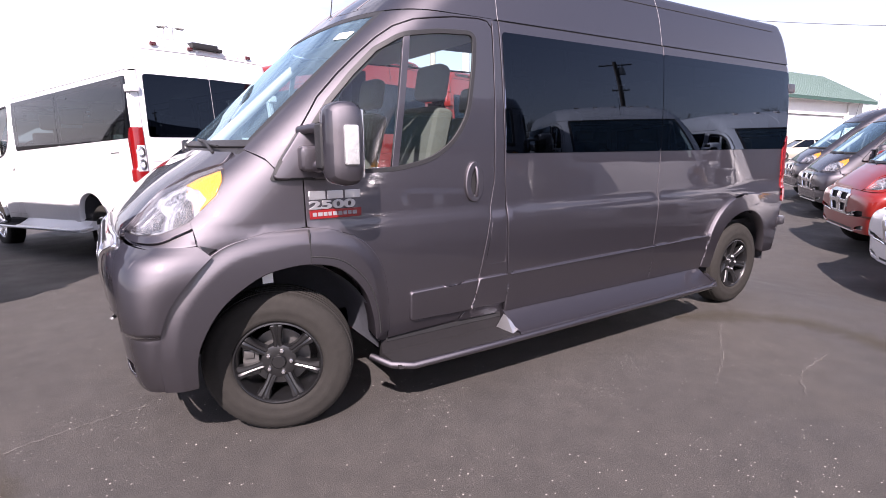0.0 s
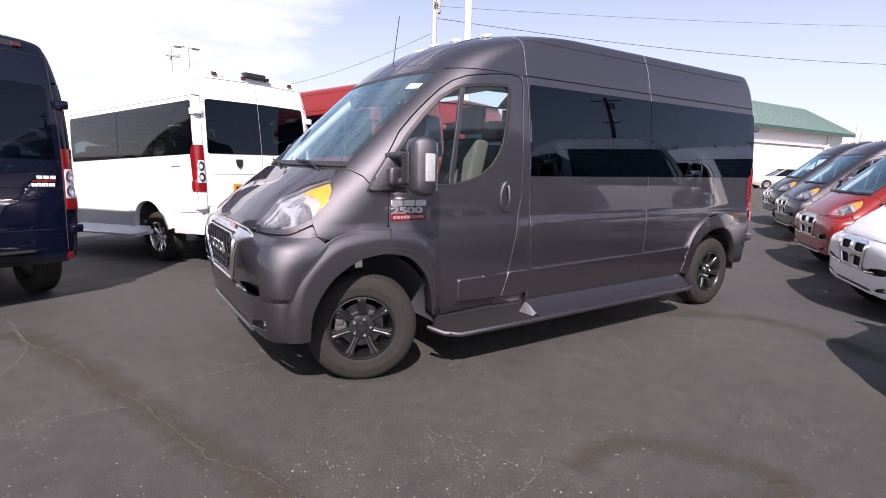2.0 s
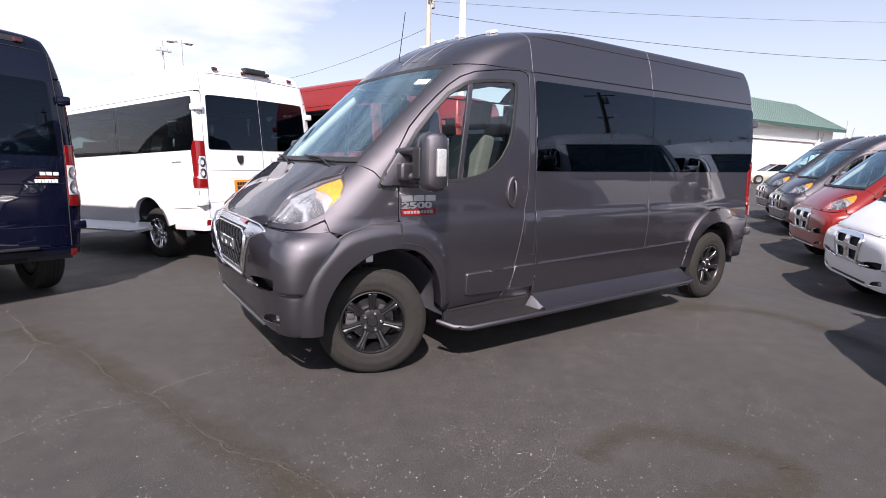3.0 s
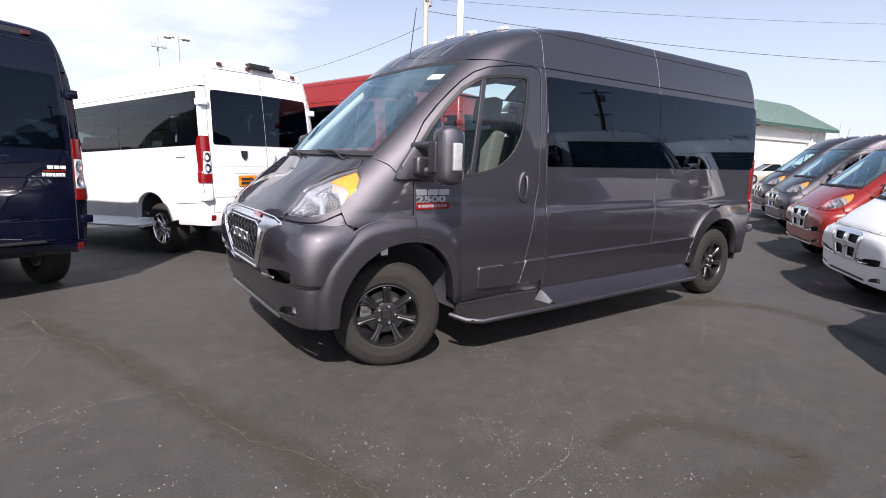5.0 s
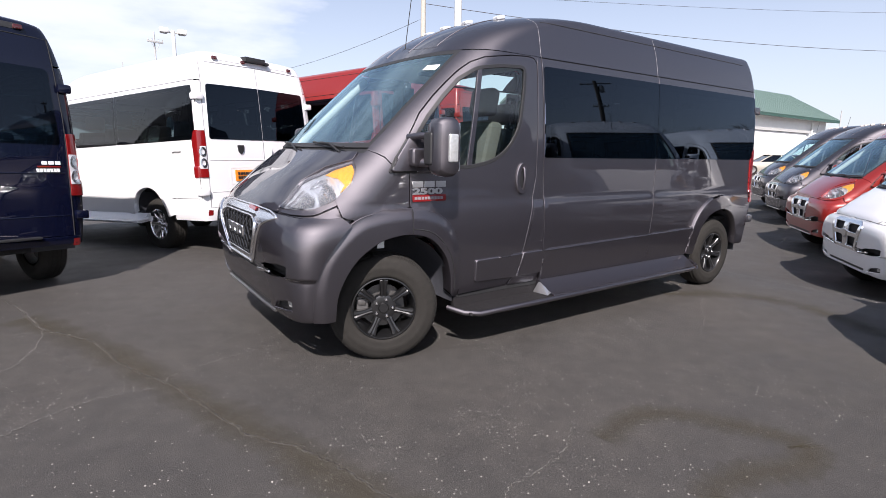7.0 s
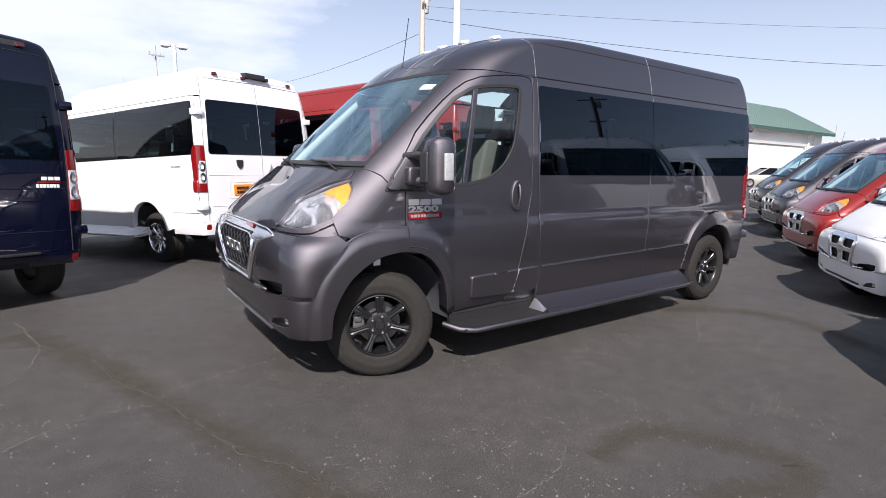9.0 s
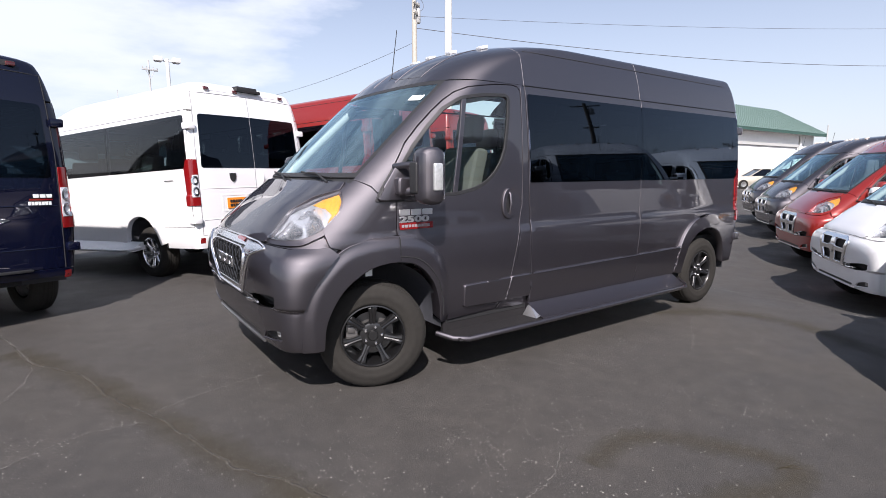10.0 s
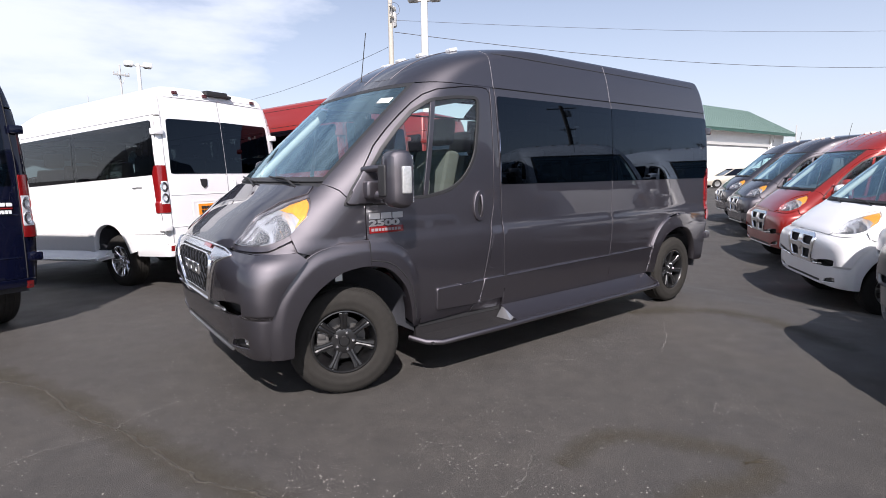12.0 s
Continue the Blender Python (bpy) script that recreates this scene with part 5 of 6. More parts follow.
def asphalt():
    m = material("asphalt", (0.05, 0.048, 0.048), 0.8)
    t, b = m.node_tree, m.node_tree.nodes["Principled BSDF"]
    co = t.nodes.new("ShaderNodeTexCoord")

    def noise_at(scale, detail, rough=0.55):
        n = node(m, "ShaderNodeTexNoise", Scale=scale, Detail=detail, Roughness=rough)
        t.links.new(co.outputs["Object"], n.inputs["Vector"])
        return n

    def ramp(src, *stops):
        r = t.nodes.new("ShaderNodeValToRGB")
        while len(r.color_ramp.elements) < len(stops):
            r.color_ramp.elements.new(0.5)
        for el, (p, c) in zip(r.color_ramp.elements, stops):
            el.position, el.color = p, (*c, 1)
        t.links.new(src, r.inputs[0])
        return r

    def mul(a, bb):
        x = t.nodes.new("ShaderNodeMix")
        x.data_type, x.blend_type = "RGBA", "MULTIPLY"
        x.inputs["Factor"].default_value = 1
        t.links.new(a, x.inputs["A"])
        t.links.new(bb, x.inputs["B"])
        return x.outputs["Result"]
    big = ramp(noise_at(0.45, 5).outputs["Fac"], (0.30, (0.041, 0.038, 0.0355)), (0.52, (0.047, 0.0435, 0.040)), (0.72, (0.054, 0.049, 0.044)))
    mid = ramp(noise_at(7.0, 6, 0.7).outputs["Fac"], (0.3, (0.80, 0.80, 0.80)), (0.7, (1.18, 1.17, 1.15)))
    fine = ramp(noise_at(150.0, 4, 0.85).outputs["Fac"], (0.34, (0.42, 0.42, 0.43)), (0.5, (0.95, 0.95, 0.95)), (0.64, (1.9, 1.87, 1.82)))
    col = mul(mul(big.outputs[0], mid.outputs[0]), fine.outputs[0])
    # pale stones showing through the seal
    vo = node(m, "ShaderNodeTexVoronoi", Scale=75.0)
    vo.inputs["Randomness"].default_value = 1.0
    t.links.new(co.outputs["Object"], vo.inputs["Vector"])
    near = ramp(vo.outputs["Distance"], (0.10, (1, 1, 1)), (0.17, (0, 0, 0)))
    pick = node(m, "ShaderNodeSeparateColor")
    t.links.new(vo.outputs["Color"], pick.inputs[0])
    some = ramp(pick.outputs[0], (0.945, (0, 0, 0)), (0.96, (1, 1, 1)))
    patch = ramp(noise_at(1.3, 3).outputs["Fac"], (0.42, (0.05, 0.05, 0.05)), (0.62, (1, 1, 1)))
    fac = mul(mul(near.outputs[0], some.outputs[0]), patch.outputs[0])
    mix = t.nodes.new("ShaderNodeMix")
    mix.data_type = "RGBA"
    t.links.new(fac, mix.inputs["Factor"])
    t.links.new(col, mix.inputs["A"])
    mix.inputs["B"].default_value = (0.36, 0.34, 0.31, 1)
    t.links.new(mix.outputs["Result"], b.inputs["Base Color"])
    rr = ramp(noise_at(2.0, 4).outputs["Fac"], (0.3, (0.62, 0.62, 0.62)), (0.7, (0.85, 0.85, 0.85)))
    t.links.new(rr.outputs[0], b.inputs["Roughness"])
    bp = node(m, "ShaderNodeBump", Strength=0.8, Distance=0.005)
    t.links.new(noise_at(160.0, 4, 0.7).outputs["Fac"], bp.inputs["Height"])
    t.links.new(bp.outputs[0], b.inputs["Normal"])
    return m


ASPHALT = asphalt()
tagged(part("ground", ground_bm(), ASPHALT), "dark sealed asphalt with cracks and pale stones", "ground", kind="structure")


def decal(name, color, rough, density, scale, sharp, fill=1.0):
    """A thin deposit on the asphalt that breaks up and fades at its sides."""
    m = material(name, color, rough)
    t, b = m.node_tree, m.node_tree.nodes["Principled BSDF"]
    uv = t.nodes.new("ShaderNodeUVMap")
    sep = t.nodes.new("ShaderNodeSeparateXYZ")
    t.links.new(uv.outputs[0], sep.inputs[0])
    edge = t.nodes.new("ShaderNodeMath")
    edge.operation = "PINGPONG"
    edge.inputs[1].default_value = 0.5
    t.links.new(sep.outputs["Y"], edge.inputs[0])
    co = t.nodes.new("ShaderNodeTexCoord")
    n = node(m, "ShaderNodeTexNoise", Scale=scale, Detail=6, Roughness=0.65)
    t.links.new(co.outputs["Object"], n.inputs["Vector"])
    add = t.nodes.new("ShaderNodeMath")
    add.operation = "MULTIPLY_ADD"
    add.inputs[1].default_value = fill
    t.links.new(edge.outputs[0], add.inputs[0])
    t.links.new(n.outputs["Fac"], add.inputs[2])
    rg = node(m, "ShaderNodeMapRange")
    rg.inputs["From Min"].default_value, rg.inputs["From Max"].default_value = 0.78 - sharp, 0.78 + sharp
    rg.inputs["To Max"].default_value = density
    t.links.new(add.outputs[0], rg.inputs["Value"])
    t.links.new(rg.outputs[0], b.inputs["Alpha"])
    return m


SAND = decal("sand_in_crack", (0.17, 0.155, 0.13), 0.9, 0.38, 30.0, 0.12, 0.85)
CRACK = decal("dark_crack", (0.012, 0.012, 0.012), 0.9, 0.9, 25.0, 0.08)
GRIT = decal("pale_grit", (0.27, 0.26, 0.24), 0.9, 0.95, 48.0, 0.08, 0.78)
RUST = decal("brown_water_stain", (0.060, 0.050, 0.030), 0.85, 0.48, 3.0, 0.36)


def ribbon(name, pts, width, mat, lift, wander=0.0, seed=1, label=""):
    rnd = random.Random(seed)
    line = []
    for k, p in enumerate(spline(pts, 14)):
        line.append(Vector((p[0] + rnd.uniform(-1, 1) * wander, p[1] + rnd.uniform(-1, 1) * wander)))
    bm = bmesh.new()
    uv = bm.loops.layers.uv.new("UVMap")
    rows, run = [], 0.0
    for k, p in enumerate(line):
        d = (line[min(k + 1, len(line) - 1)] - line[max(k - 1, 0)]).normalized()
        n = Vector((-d.y, d.x))
        w = width * (0.75 + 0.5 * rnd.random())
        rows.append([bm.verts.new((*(p + n * w * s), gz(*p) + lift + 0.00004 * k)) for s in (-0.5, 0.5)])
    for k, (a, b) in enumerate(zip(rows, rows[1:])):
        f = bm.faces.new((a[0], a[1], b[1], b[0]))
        for lp, c in zip(f.loops, ((k, 0.0), (k, 1.0), (k + 1, 1.0), (k + 1, 0.0))):
            lp[uv].uv = c
    ob = part(name, bm, mat)
    return tagged(ob, label or "sandy crack in the asphalt", "crack", kind="structure")


CRACKS = [
    [(-2.9, 4.4), (-2.21, 2.92), (-1.98, 2.06), (-1.66, 1.5), (-1.46, 0.79), (-1.26, 0.33), (-1.06, -0.36), (-0.86, -0.7), (-0.76, -0.99), (-0.62, -1.5), (-0.3, -2.3)],
    [(-2.5, 0.75), (-2.19, 1.11), (-2.04, 1.31), (-1.95, 1.9), (-2.16, 2.79)],
    [(-2.7, 0.05), (-2.1, 0.21), (-1.89, 0.33), (-1.63, 0.43), (-1.38, 0.4)],
    [(-1.3, 0.48), (-1.23, 0.55), (-0.9, 0.66), (-0.58, 0.71)],
    [(3.35, -0.28), (3.09, -0.41), (2.66, -0.67), (2.29, -0.84)],
    [(-0.45, -1.6), (-0.28, -1.45), (-0.08, -1.41), (0.15, -1.37), (0.42, -1.2)],
    [(2.6, -1.2), (2.9, -1.05), (3.4, -1.0)],
    [(-3.4, 1.6), (-2.9, 1.9), (-2.3, 1.95), (-1.95, 1.9)],
]
for k, c in enumerate(CRACKS):
    ribbon("crack", c, 0.030 if k == 0 else 0.010, SAND, 0.005, 0.014, 10 + k)
    if k == 0:
        ribbon("crack", c, 0.008, CRACK, 0.008, 0.012, 10 + k, "dark crack in the asphalt")
    else:
        ribbon("crack", c, 0.007, GRIT, 0.008, 0.012, 10 + k, "thin crack filled with pale grit")
ribbon("stain", [(-2.1, 2.4), (-1.66, 1.44), (-1.26, 0.33), (-0.99, -0.44), (-0.79, -1.05), (-0.5, -1.8)], 0.30, RUST, 0.003, 0.0, 31, "brown water stain along the crack")
ribbon("stain", [(0.35, -2.3), (0.45, -1.95), (0.72, -1.95), (0.98, -2.04), (1.20, -2.0), (1.13, -1.75), (0.95, -1.45), (0.71, -1.35), (0.40, -1.40)], 0.22, RUST, 0.003, 0.0, 32, "brown ring-shaped water stain")
ribbon("stain", [(3.2, 0.05), (3.7, -0.25), (3.98, -0.77), (3.82, -1.28), (3.5, -1.8)], 0.30, RUST, 0.003, 0.0, 33, "brown curved water stain")


def chips_bm():
    """Loose pale stone chips and grit."""
    rnd = random.Random(5)
    verts, faces = [], []
    spots = [(rnd.gauss(-0.2, 0.9), rnd.gauss(-1.1, 0.75), rnd.uniform(0.08, 0.35)) for _ in range(46)]
    spots += [(rnd.gauss(-1.5, 0.6), rnd.gauss(-0.5, 0.7), rnd.uniform(0.15, 0.4)) for _ in range(22)]
    for _ in range(11000):
        if rnd.random() < 0.5:
            cx, cy, w = rnd.choice(spots)
            x, y = rnd.gauss(cx, w), rnd.gauss(cy, w)
        else:
            x, y = rnd.uniform(-4, 6), rnd.uniform(-2.8, 4)
        s = rnd.choice((0.0012, 0.0014, 0.0016, 0.0020, 0.0025, 0.0042)) * rnd.uniform(0.8, 1.3)
        a, z, n = rnd.uniform(0, 6.28), gz(x, y), len(verts)
        for i in range(4):
            r = s * rnd.uniform(0.7, 1.2)
            verts.append((x + r * math.cos(a + i * 1.57), y + r * math.sin(a + i * 1.57), z + 0.001))
        verts.append((x, y, z + s * 0.8))
        faces += [(n + i, n + (i + 1) % 4, n + 4) for i in range(4)]
    me = bpy.data.meshes.new("chips")
    me.from_pydata(verts, [], faces)
    return me


CHIP = vary(material("pale_stone_chips", (0.38, 0.365, 0.33), 0.85), 3, 0.5)
tagged(part("stone_chips", chips_bm(), CHIP), "pale stone chips strewn on asphalt", "gravel", kind="stuff")

# ---- vans ----
hero = van("grey_van", pose(0, 1.0, 0), GREY, "dark metallic grey high-roof passenger van on asphalt", "black", "new", True, tag="hero")
white = van("white_van", pose(-1.333, 8.945, -0.096, 0, -2.8, -66), WHITE, "white high-roof van parked with its rear doors shut", "chrome", "old", True, rear="full", tag="white", axle=3.56, lift=0.115)
blue = van("blue_van", pose(-4.43, 7.27, gz(-4.45, 7.6), -1.5, -2, -66), BLUE, "dark blue high-roof van parked beside the white one", "steel", "old", True)
for x, y in ((1.10, 8.80), (3.38, 9.82)):
    van("red_van", pose(x, y, -0.04, 0, -2.8, -66), RED, "red high-roof van parked beyond the white one", "steel", "old", lift=0.13)
# the first white van is unseen, added so the grey van's flank mirrors one
for mat, what, x, y, turn in ((SILVERG, "silver-grey high-roof van at the near end of the row", 2.90, -3.05, -50), (WHITE, "unseen white high-roof van added for the reflection in the grey van", 5.60, -2.40, -54), (WHITE, "white high-roof van with a chrome cross-hair grille", 7.35, -0.83, -51.9),
                              (RED, "red high-roof van with a chrome cross-hair grille", 10.05, 0.79, -52.4), (GREY, "dark metallic grey high-roof van with a chrome cross-hair grille", 13.42, 2.71, -53.7),
                              (GREY, "dark metallic grey high-roof van at the far end of the row", 16.27, 4.38, -54.1)):
    tagged(van("parked_van", pose(x, y, gz(x, y), 0, 0, turn), mat, what, "steel", "old"), group="row of parked vans")
# another row behind the camera, which the tinted windows mirror
tagged(van("parked_van", pose(14.2, -5.4, gz(14.2, -5.4), 0, 0, -60), RED, "red high-roof van in the second row", "steel", "old"), group="second row of parked vans")

# words on the vans that only stand for words
def flat_bars(parent, f, rows, mat, thick=0.004):
    for poly in rows:
        part("bar", panel(f, poly, 0.05, thick, 0.010, 0), mat, parent)


blue_door = [c for c in blue.children if c.name.startswith("rear_door")][1]
flat_bars(blue_door, on_rear, [[(y, 1.185), (y, 1.215), (y + 0.043, 1.215), (y + 0.043, 1.185)] for y in (0.665, 0.72, 0.775)], STICKER)
flat_bars(blue_door, on_rear, [[(0.63, 1.160), (0.63, 1.170), (0.82, 1.170), (0.82, 1.160)]], REDLENS)
flat_bars(blue_door, on_rear, [[(y, 1.115), (y, 1.145), (y + 0.020, 1.145), (y + 0.020, 1.115)] for y in np.arange(0.62, 0.81, 0.028)], STICKER)
white_side = [c for c in white.children if c.name.startswith("rear_side")][0]
flat_bars(white_side, on_side, [[(x, 1.215), (x, 1.230), (x + 0.011, 1.230), (x + 0.011, 1.215)] for x in np.arange(4.14, 4.34, 0.026)], STEEL)

# ---- the building with the green roof ----
BOARD = vary(material("white_siding", (0.78, 0.78, 0.76), 0.6), 3, 0.05)
ROOFG = vary(material("green_metal_roof", (0.14, 0.205, 0.185), 0.5), 4, 0.10)
FASCIA = vary(material("green_fascia", (0.03, 0.075, 0.058), 0.5), 6, 0.1)
GREYT = material("grey_trim", (0.45, 0.45, 0.44), 0.6)


def green_building():
    x0, x1, y0, y1, base, eave, ridge = 24.0, 56.2, 17.6, 25.4, -0.4, 4.75, 7.35
    e = tagged(new("green_roof_building"), "long white shed with a green standing-seam roof", "building")
    e.matrix_basis = pose(x0, y0, base)
    L, D, H, RZ = x1 - x0, y1 - y0, eave - base, ridge - base
    part("wall", box(0, L, 0, 0.25, 0, H), BOARD, e)
    part("wall", box(0, L, D - 0.25, D, 0, H), BOARD, e)
    for x in (0, L - 0.25):
        bm = bmesh.new()
        sec = [(0.25, 0), (D - 0.25, 0), (D - 0.25, H), (D / 2, RZ - 0.25), (0.25, H)]
        a = [bm.verts.new((x, y, z)) for y, z in sec]
        b = [bm.verts.new((x + 0.25, y, z)) for y, z in sec]
        bm.faces.new(a[::-1])
        bm.faces.new(b)
        for i in range(5):
            bm.faces.new((a[i], a[(i + 1) % 5], b[(i + 1) % 5], b[i]))
        part("gable_wall", bm, BOARD, e)
    slope = math.atan2(RZ - H, D / 2 + 0.7)
    ln = (D / 2 + 0.7) / math.cos(slope)
    for s in (-1, 1):
        bm = box(-0.6, L + 0.8, -0.02, ln, 0, 0.12)
        for k in range(66):
            x = -0.55 + k * (L + 1.3) / 65
            bm = box(x - 0.02, x + 0.02, 0, ln, 0.12, 0.17, bm=bm)
        bm.transform((pose(0, -0.7, H) if s < 0 else pose(L + 0.2, D + 0.7, H, 0, 0, 180)) @ Matrix.Rotation(slope, 4, "X"))
        r = part("roof", bm, ROOFG, e, "green standing-seam metal roof")
    part("fascia", box(-0.6, L + 0.8, -0.78, -0.70, H - 0.16, H + 0.06), FASCIA, e)
    part("soffit", box(-0.6, L + 0.8, -0.70, 0.0, H - 0.10, H - 0.04), BOARD, e)
    d = part("roll_door", box(L - 27, L - 4.2, -0.10, 0.0, 0.0, H - 1.25), BOARD, e, "wide white roller door")
    for k in range(7):
        part("door_rib", box(L - 27, L - 4.2, -0.115, -0.10, 0.3 + k * 0.52, 0.33 + k * 0.52), BOARD, d)
    part("door_header", box(L - 27.4, L - 3.6, -0.22, 0.0, H - 1.22, H - 0.98), GREYT, e, "grey band over the roller door")
    part("downpipe", tube([(L - 3.2, -0.12, 0), (L - 3.2, -0.12, H - 0.2)], 0.09), BOARD, e)
    part("wall_lamp", box(L - 2.6, L - 1.6, -0.15, 0.0, H - 1.7, H - 1.3, 0.03), GREYT, e)
    return e


green_building()

# ---- far cars ----
GOLD = paint("pale_gold_paint", (0.50, 0.46, 0.38), 0.4)
MAROON = paint("maroon_paint", (0.10, 0.018, 0.02), 0.3)


def sedan(m, P, label):
    e = tagged(new("sedan"), label, "car")
    e.matrix_basis = m
    prof = [(-2.25, 0.35, 0.62), (-2.20, 0.28, 0.72), (-1.9, 0.22, 0.80), (-0.95, 0.2, 0.92), (0.0, 0.2, 0.95), (1.2, 0.2, 0.96), (2.0, 0.22, 0.98), (2.25, 0.30, 0.92), (2.30, 0.40, 0.75)]
    bm = bmesh.new()
    rings = []
    for x, lo, hi in prof:
        w = 0.88 * (1 - 0.10 * (abs(x) / 2.3) ** 4)
        sec = [(-w * 0.93, lo), (-w, lo + 0.2), (-w, (lo + hi) / 2 + 0.06), (-w * 0.93, hi - 0.04), (-w * 0.75, hi), (w * 0.75, hi), (w * 0.93, hi - 0.04), (w, (lo + hi) / 2 + 0.06), (w, lo + 0.2), (w * 0.93, lo)]
        rings.append([bm.verts.new((x, y, z)) for y, z in sec])
    for a, b in zip(rings, rings[1:]):
        for i in range(10):
            bm.faces.new((a[i], a[(i + 1) % 10], b[(i + 1) % 10], b[i]))
    bm.faces.new(rings[0][::-1])
    bm.faces.new(rings[-1])
    bmesh.ops.recalc_face_normals(bm, faces=bm.faces[:])
    part("body", smooth(bm, 50), P, e)
    bm = bmesh.new()
    lo = [bm.verts.new(p) for p in ((-0.95, -0.74, 0.90), (-0.95, 0.74, 0.90), (1.75, 0.74, 0.94), (1.75, -0.74, 0.94))]
    hi = [bm.verts.new(p) for p in ((-0.15, -0.58, 1.40), (-0.15, 0.58, 1.40), (1.05, 0.58, 1.40), (1.05, -0.58, 1.40))]
    for i in range(4):
        bm.faces.new((lo[i], lo[(i + 1) % 4], hi[(i + 1) % 4], hi[i]))
    bmesh.ops.recalc_face_normals(bm, faces=bm.faces[:])
    part("glasshouse", bm, TINT, e)
    part("roof", box(-0.25, 1.15, -0.60, 0.60, 1.39, 1.44, 0.03), P, e)
    for s in (-1, 1):
        for p in (((-1.0, 0.76, 0.90), (-0.15, 0.60, 1.41)), ((0.45, 0.76, 0.93), (0.45, 0.60, 1.41)), ((1.80, 0.76, 0.94), (1.05, 0.60, 1.41))):
            part("pillar", tube([(x, s * y, z) for x, y, z in p], 0.035, 6), P, e)
        part("headlamp", box(-2.24, -2.10, s * 0.66 - 0.14, s * 0.66 + 0.14, 0.60, 0.72, 0.03), LAMPW, e)
        for x in (-1.45, 1.35):
            w = part("wheel", stored("sedan_tyre", lambda: lathe([(0.19, -0.10), (0.31, -0.10), (0.325, -0.06), (0.325, 0.06), (0.31, 0.10), (0.19, 0.10)], 28)), RUBBER, e, m=pose(x, s * 0.79, 0.325, 0, 0, 0 if s < 0 else 180))
            part("rim", stored("sedan_rim", lambda: lathe([(0.0001, -0.08), (0.06, -0.085), (0.17, -0.095), (0.20, -0.10), (0.20, -0.02)], 20)), STEEL, w)
    return e


sedan(pose(39.6, 14.9, gz(39.6, 14.9), 0, 0, -42), GOLD, "pale gold sedan parked before the shed")
sedan(pose(44.0, 15.2, gz(44, 15.2), 0, 0, -42), MAROON, "dark maroon sedan parked behind the gold one")

# ---- poles and wires ----
POLE = vary(material("white_painted_pole", (0.72, 0.72, 0.70), 0.5), 6, 0.06)
WOOD = vary(material("weathered_pole_wood", (0.46, 0.43, 0.37), 0.85), 9, 0.2, bump=0.4, bump_scale=40)
DARKWOOD = vary(material("dark_pole_wood", (0.14, 0.12, 0.10), 0.85), 9, 0.2)
WIRE = material("wire", (0.09, 0.09, 0.10), 0.6)
LAMPBOX = vary(material("lamp_box", (0.66, 0.66, 0.64), 0.5), 8, 0.05)


def lamp_pole(x, y, top, turn, size, r):
    e = tagged(new("lamp_pole"), "white parking-lot light pole with two box heads", "street lamp")
    e.matrix_basis = pose(x, y, gz(x, y), 0, 0, turn)
    part("pole", tube([(0, 0, 0), (0, 0, top * 0.5), (0, 0, top)], r * 1.15, 10, taper=r), POLE, e)
    part("base", lathe([(0.28, 0.0), (0.28, 0.55), (0.22, 0.6), (0.0001, 0.6)], 20, "Z"), vary(material("concrete", (0.38, 0.37, 0.35), 0.9), 12, 0.15), e)
    for s in (-1, 1):
        a = part("arm", tube([(0, 0, top - 0.10), (s * size * 0.5, 0, top - 0.08)], r * 0.5, 8), POLE, e)
        h = part("lamp_head", box(s * size * 0.78 - size * 0.36, s * size * 0.78 + size * 0.36, -size * 0.32, size * 0.32, top - 0.13, top + 0.06, 0.04), LAMPBOX, e)
        part("lamp_glass", box(s * size * 0.78 - size * 0.28, s * size * 0.78 + size * 0.28, -size * 0.25, size * 0.25, top - 0.155, top - 0.13, 0.01), GREYT, h)
    return e


lamp_pole(2.02, 21.45, 5.98 - gz(2, 21.4), 4, 0.43, 0.07)
lamp_pole(14.23, 18.83, 10.2, -42, 0.70, 0.17)


def utility_pole(x, y, top, turn, mat, arms, label, transformer=False, r=0.15):
    e = tagged(new("utility_pole"), label, "utility pole")
    e.matrix_basis = pose(x, y, gz(x, y), 0, 0, turn)
    part("pole", tube([(0, 0, 0), (0, 0, top * 0.5), (0, 0, top)], r, 12, taper=r * 0.75), mat, e)
    for z, half_len in arms:
        a = part("crossarm", box(-half_len, half_len, -0.19, -0.09, z - 0.06, z + 0.06, 0.01), mat, e)
        for k in (-0.92, -0.45, 0.45, 0.92):
            part("insulator", lathe([(0.0001, 0.0), (0.035, 0.0), (0.05, 0.05), (0.03, 0.09), (0.045, 0.13), (0.0001, 0.16)], 10, "Z"), GREYT, a, m=pose(k * half_len, -0.14, z + 0.06))
        for s in (-1, 1):
            part("brace", tube([(s * half_len * 0.55, -0.16, z - 0.05), (0, -0.16, z - 0.65)], 0.018, 6), GREYT, a)
    if transformer:
        t = part("transformer", lathe([(0.0001, -0.42), (0.20, -0.42), (0.22, -0.38), (0.22, 0.36), (0.19, 0.42), (0.0001, 0.44)], 20, "Z"), GREYT, e, "grey transformer can", m=pose(0.36, -0.05, top - 1.15))
        for s in (-0.08, 0.08):
            part("bushing", lathe([(0.03, 0.42), (0.05, 0.46), (0.03, 0.50), (0.045, 0.54), (0.0001, 0.60)], 8, "Z"), GREYT, t, m=pose(s, 0, 0))
    return e


utility_pole(16.55, 25.6, 12.3, 38, WOOD, ((11.75, 0.55), (11.2, 0.45)), "pale wooden utility pole with a transformer can", True, 0.19)
utility_pole(3.70, 41.1, 9.7, 20, GREYT, ((9.0, 0.55),), "thin grey utility pole with a crossarm", False, 0.07)


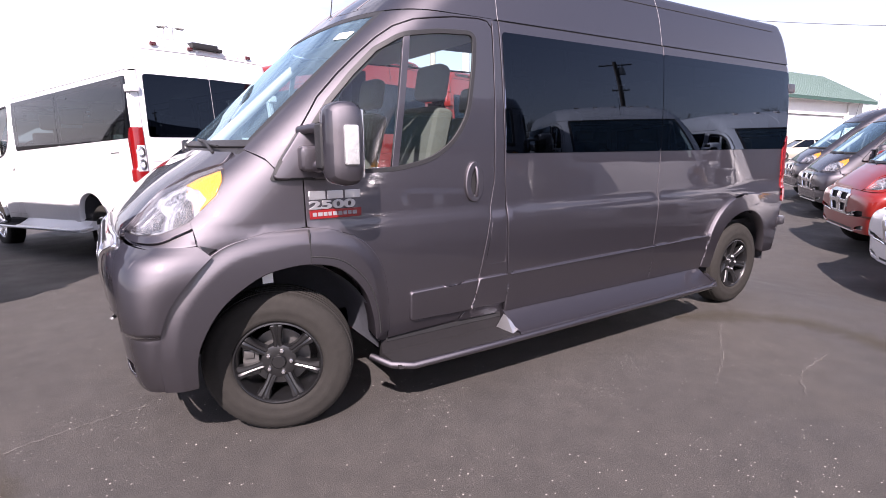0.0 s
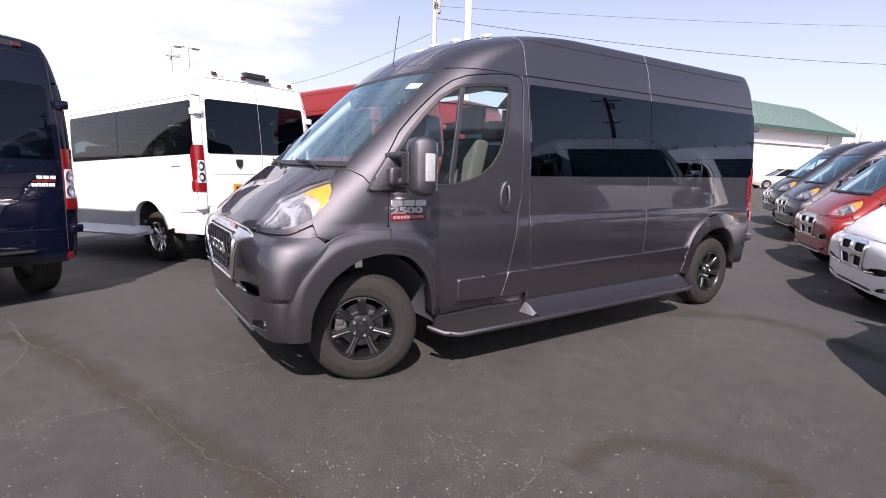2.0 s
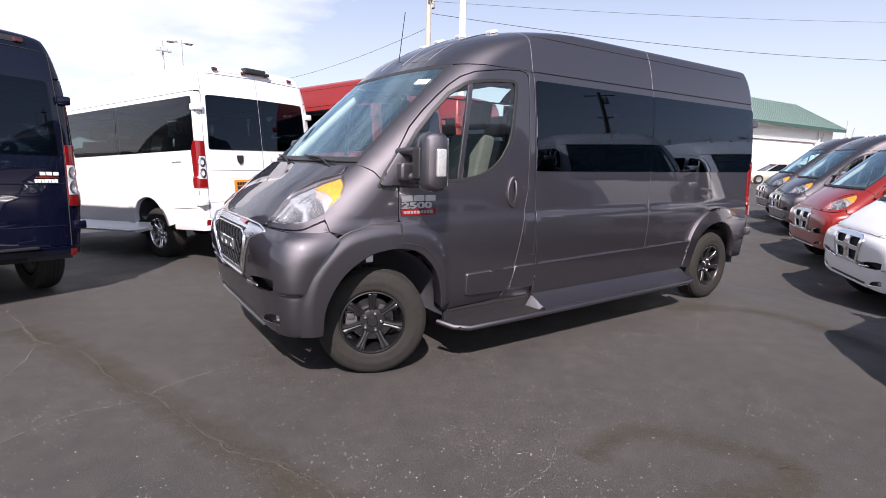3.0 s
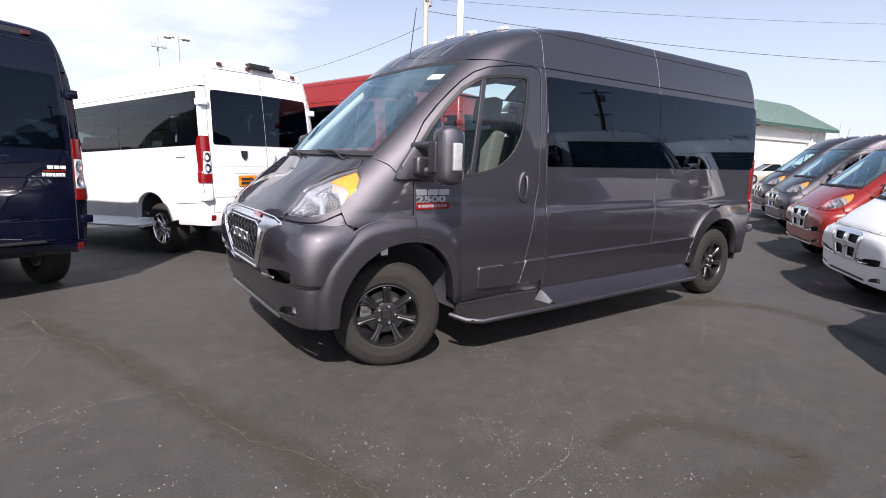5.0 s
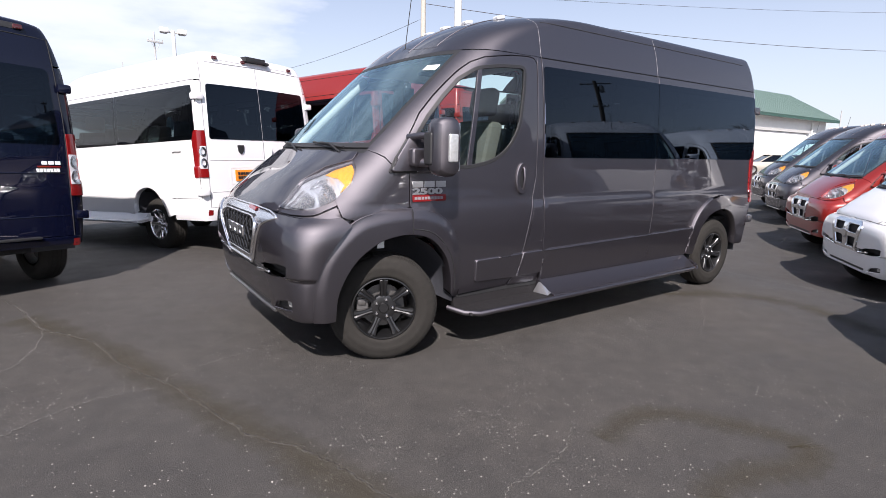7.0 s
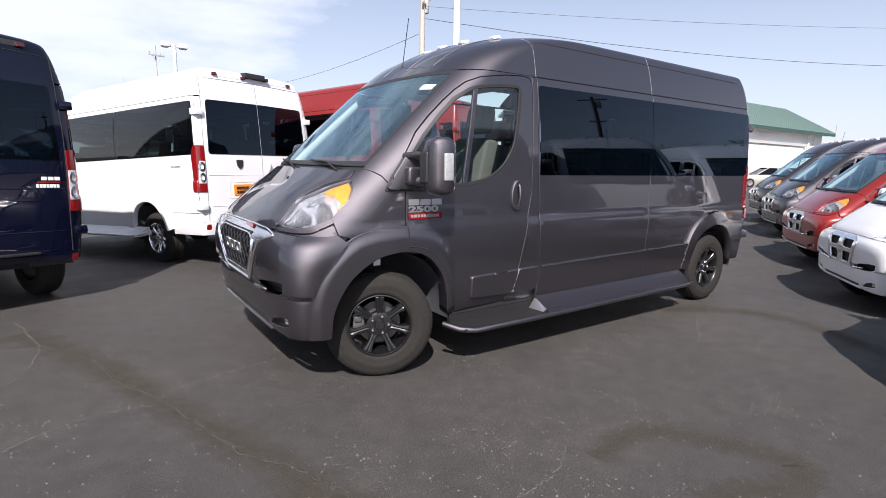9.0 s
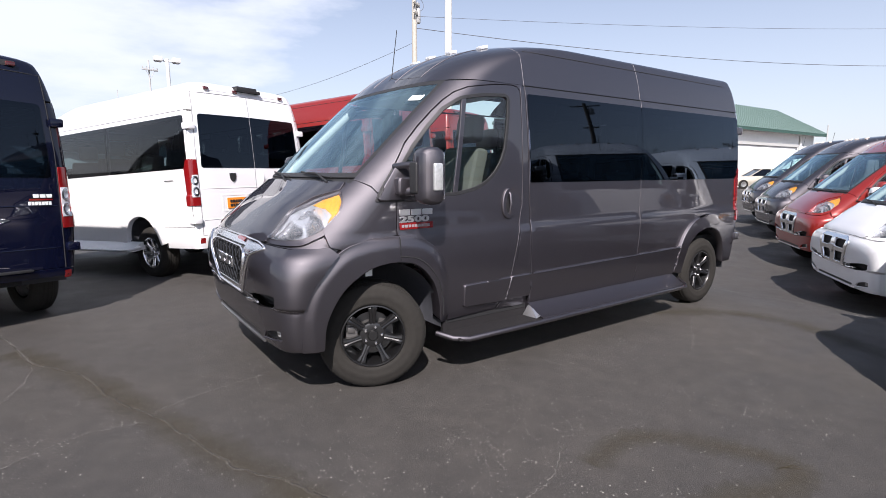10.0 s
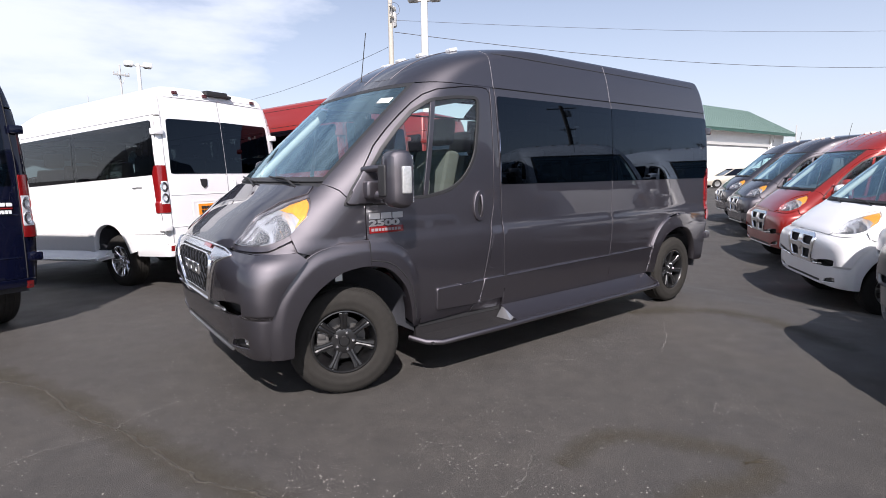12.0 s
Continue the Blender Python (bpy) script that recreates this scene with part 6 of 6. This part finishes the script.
def wire(a, b, sag, r=0.016):
    pts = []
    for k in range(25):
        t = k / 24
        p = Vector(a).lerp(Vector(b), t)
        p.z -= sag * 4 * t * (1 - t)
        pts.append(p)
    return tagged(part("wire", tube(pts, r, 5), WIRE), "thin dark overhead wire", "wire")


wire((16.7, 25.5, 10.2), (75, 7.5, 11.9), 1.1, 0.02)
wire((16.7, 25.5, 10.9), (75, 7.5, 15.3), 0.5, 0.012)
wire((16.4, 25.7, 9.3), (12.2, 60, 9.0), 0.9, 0.014)


def loop_wire():
    pts = [(16.75 + 0.35 * math.sin(a), 25.4, 11.55 - 0.35 * math.cos(a)) for a in np.linspace(0.3, 5.2, 18)]
    return tagged(part("wire", tube(pts, 0.014, 5), WIRE), "looped jumper wire at the pole", "wire")


loop_wire()
for x, y, z0, z1 in ((36.2, 9.8, 0.0, 4.2), (3.0, 60.0, 0.0, 9.6)):
    tagged(part("mast", tube([(x, y, gz(x, y)), (x, y, z1)], 0.03, 6), GREYT), "thin grey mast far off", "mast")

# behind the camera: what the glass and the paint mirror
utility_pole(30.3, -22.2, 10.8, 52, DARKWOOD, ((10.4, 1.15), (7.4, 0.6)), "dark wooden utility pole with two crossarms", True, 0.2)


def far_woods():
    """Bare trees along the far edge of the lot, too many to count."""
    rnd = random.Random(11)
    verts, faces = [], []

    def stick(a, b, r0, r1):
        d = (b - a).normalized()
        s = d.orthogonal().normalized()
        u = d.cross(s)
        n = len(verts)
        for p, r in ((a, r0), (b, r1)):
            verts.extend(tuple(p + r * (math.cos(k * 2.094) * s + math.sin(k * 2.094) * u)) for k in range(3))
        faces.extend((n + k, n + (k + 1) % 3, n + 3 + (k + 1) % 3, n + 3 + k) for k in range(3))

    def grow(p, d, ln, r, depth):
        q = p + d * ln
        stick(p, q, r, r * 0.7)
        if depth:
            for _ in range(3 if depth > 1 else 4):
                nd = (d + Vector((rnd.uniform(-1, 1), rnd.uniform(-1, 1), rnd.uniform(-0.25, 0.7))) * 0.62).normalized()
                grow(q, nd, ln * rnd.uniform(0.6, 0.8), r * 0.55, depth - 1)
    for _ in range(330):
        a = rnd.uniform(math.radians(-150), math.radians(1))
        dist = rnd.uniform(62, 90)
        p = Vector((dist * math.cos(a), dist * math.sin(a), -0.4))
        h = rnd.uniform(1.5, 3.2)
        grow(p, Vector((rnd.uniform(-0.08, 0.08), rnd.uniform(-0.08, 0.08), 1)), h, 0.16, 4)
    me = bpy.data.meshes.new("far_woods")
    me.from_pydata(verts, [], faces)
    return me


BARK = vary(material("bare_twigs", (0.12, 0.095, 0.075), 0.9), 3, 0.25)
tagged(part("far_woods", far_woods(), BARK), "bare leafless trees at the far edge of the lot", "trees", kind="stuff")
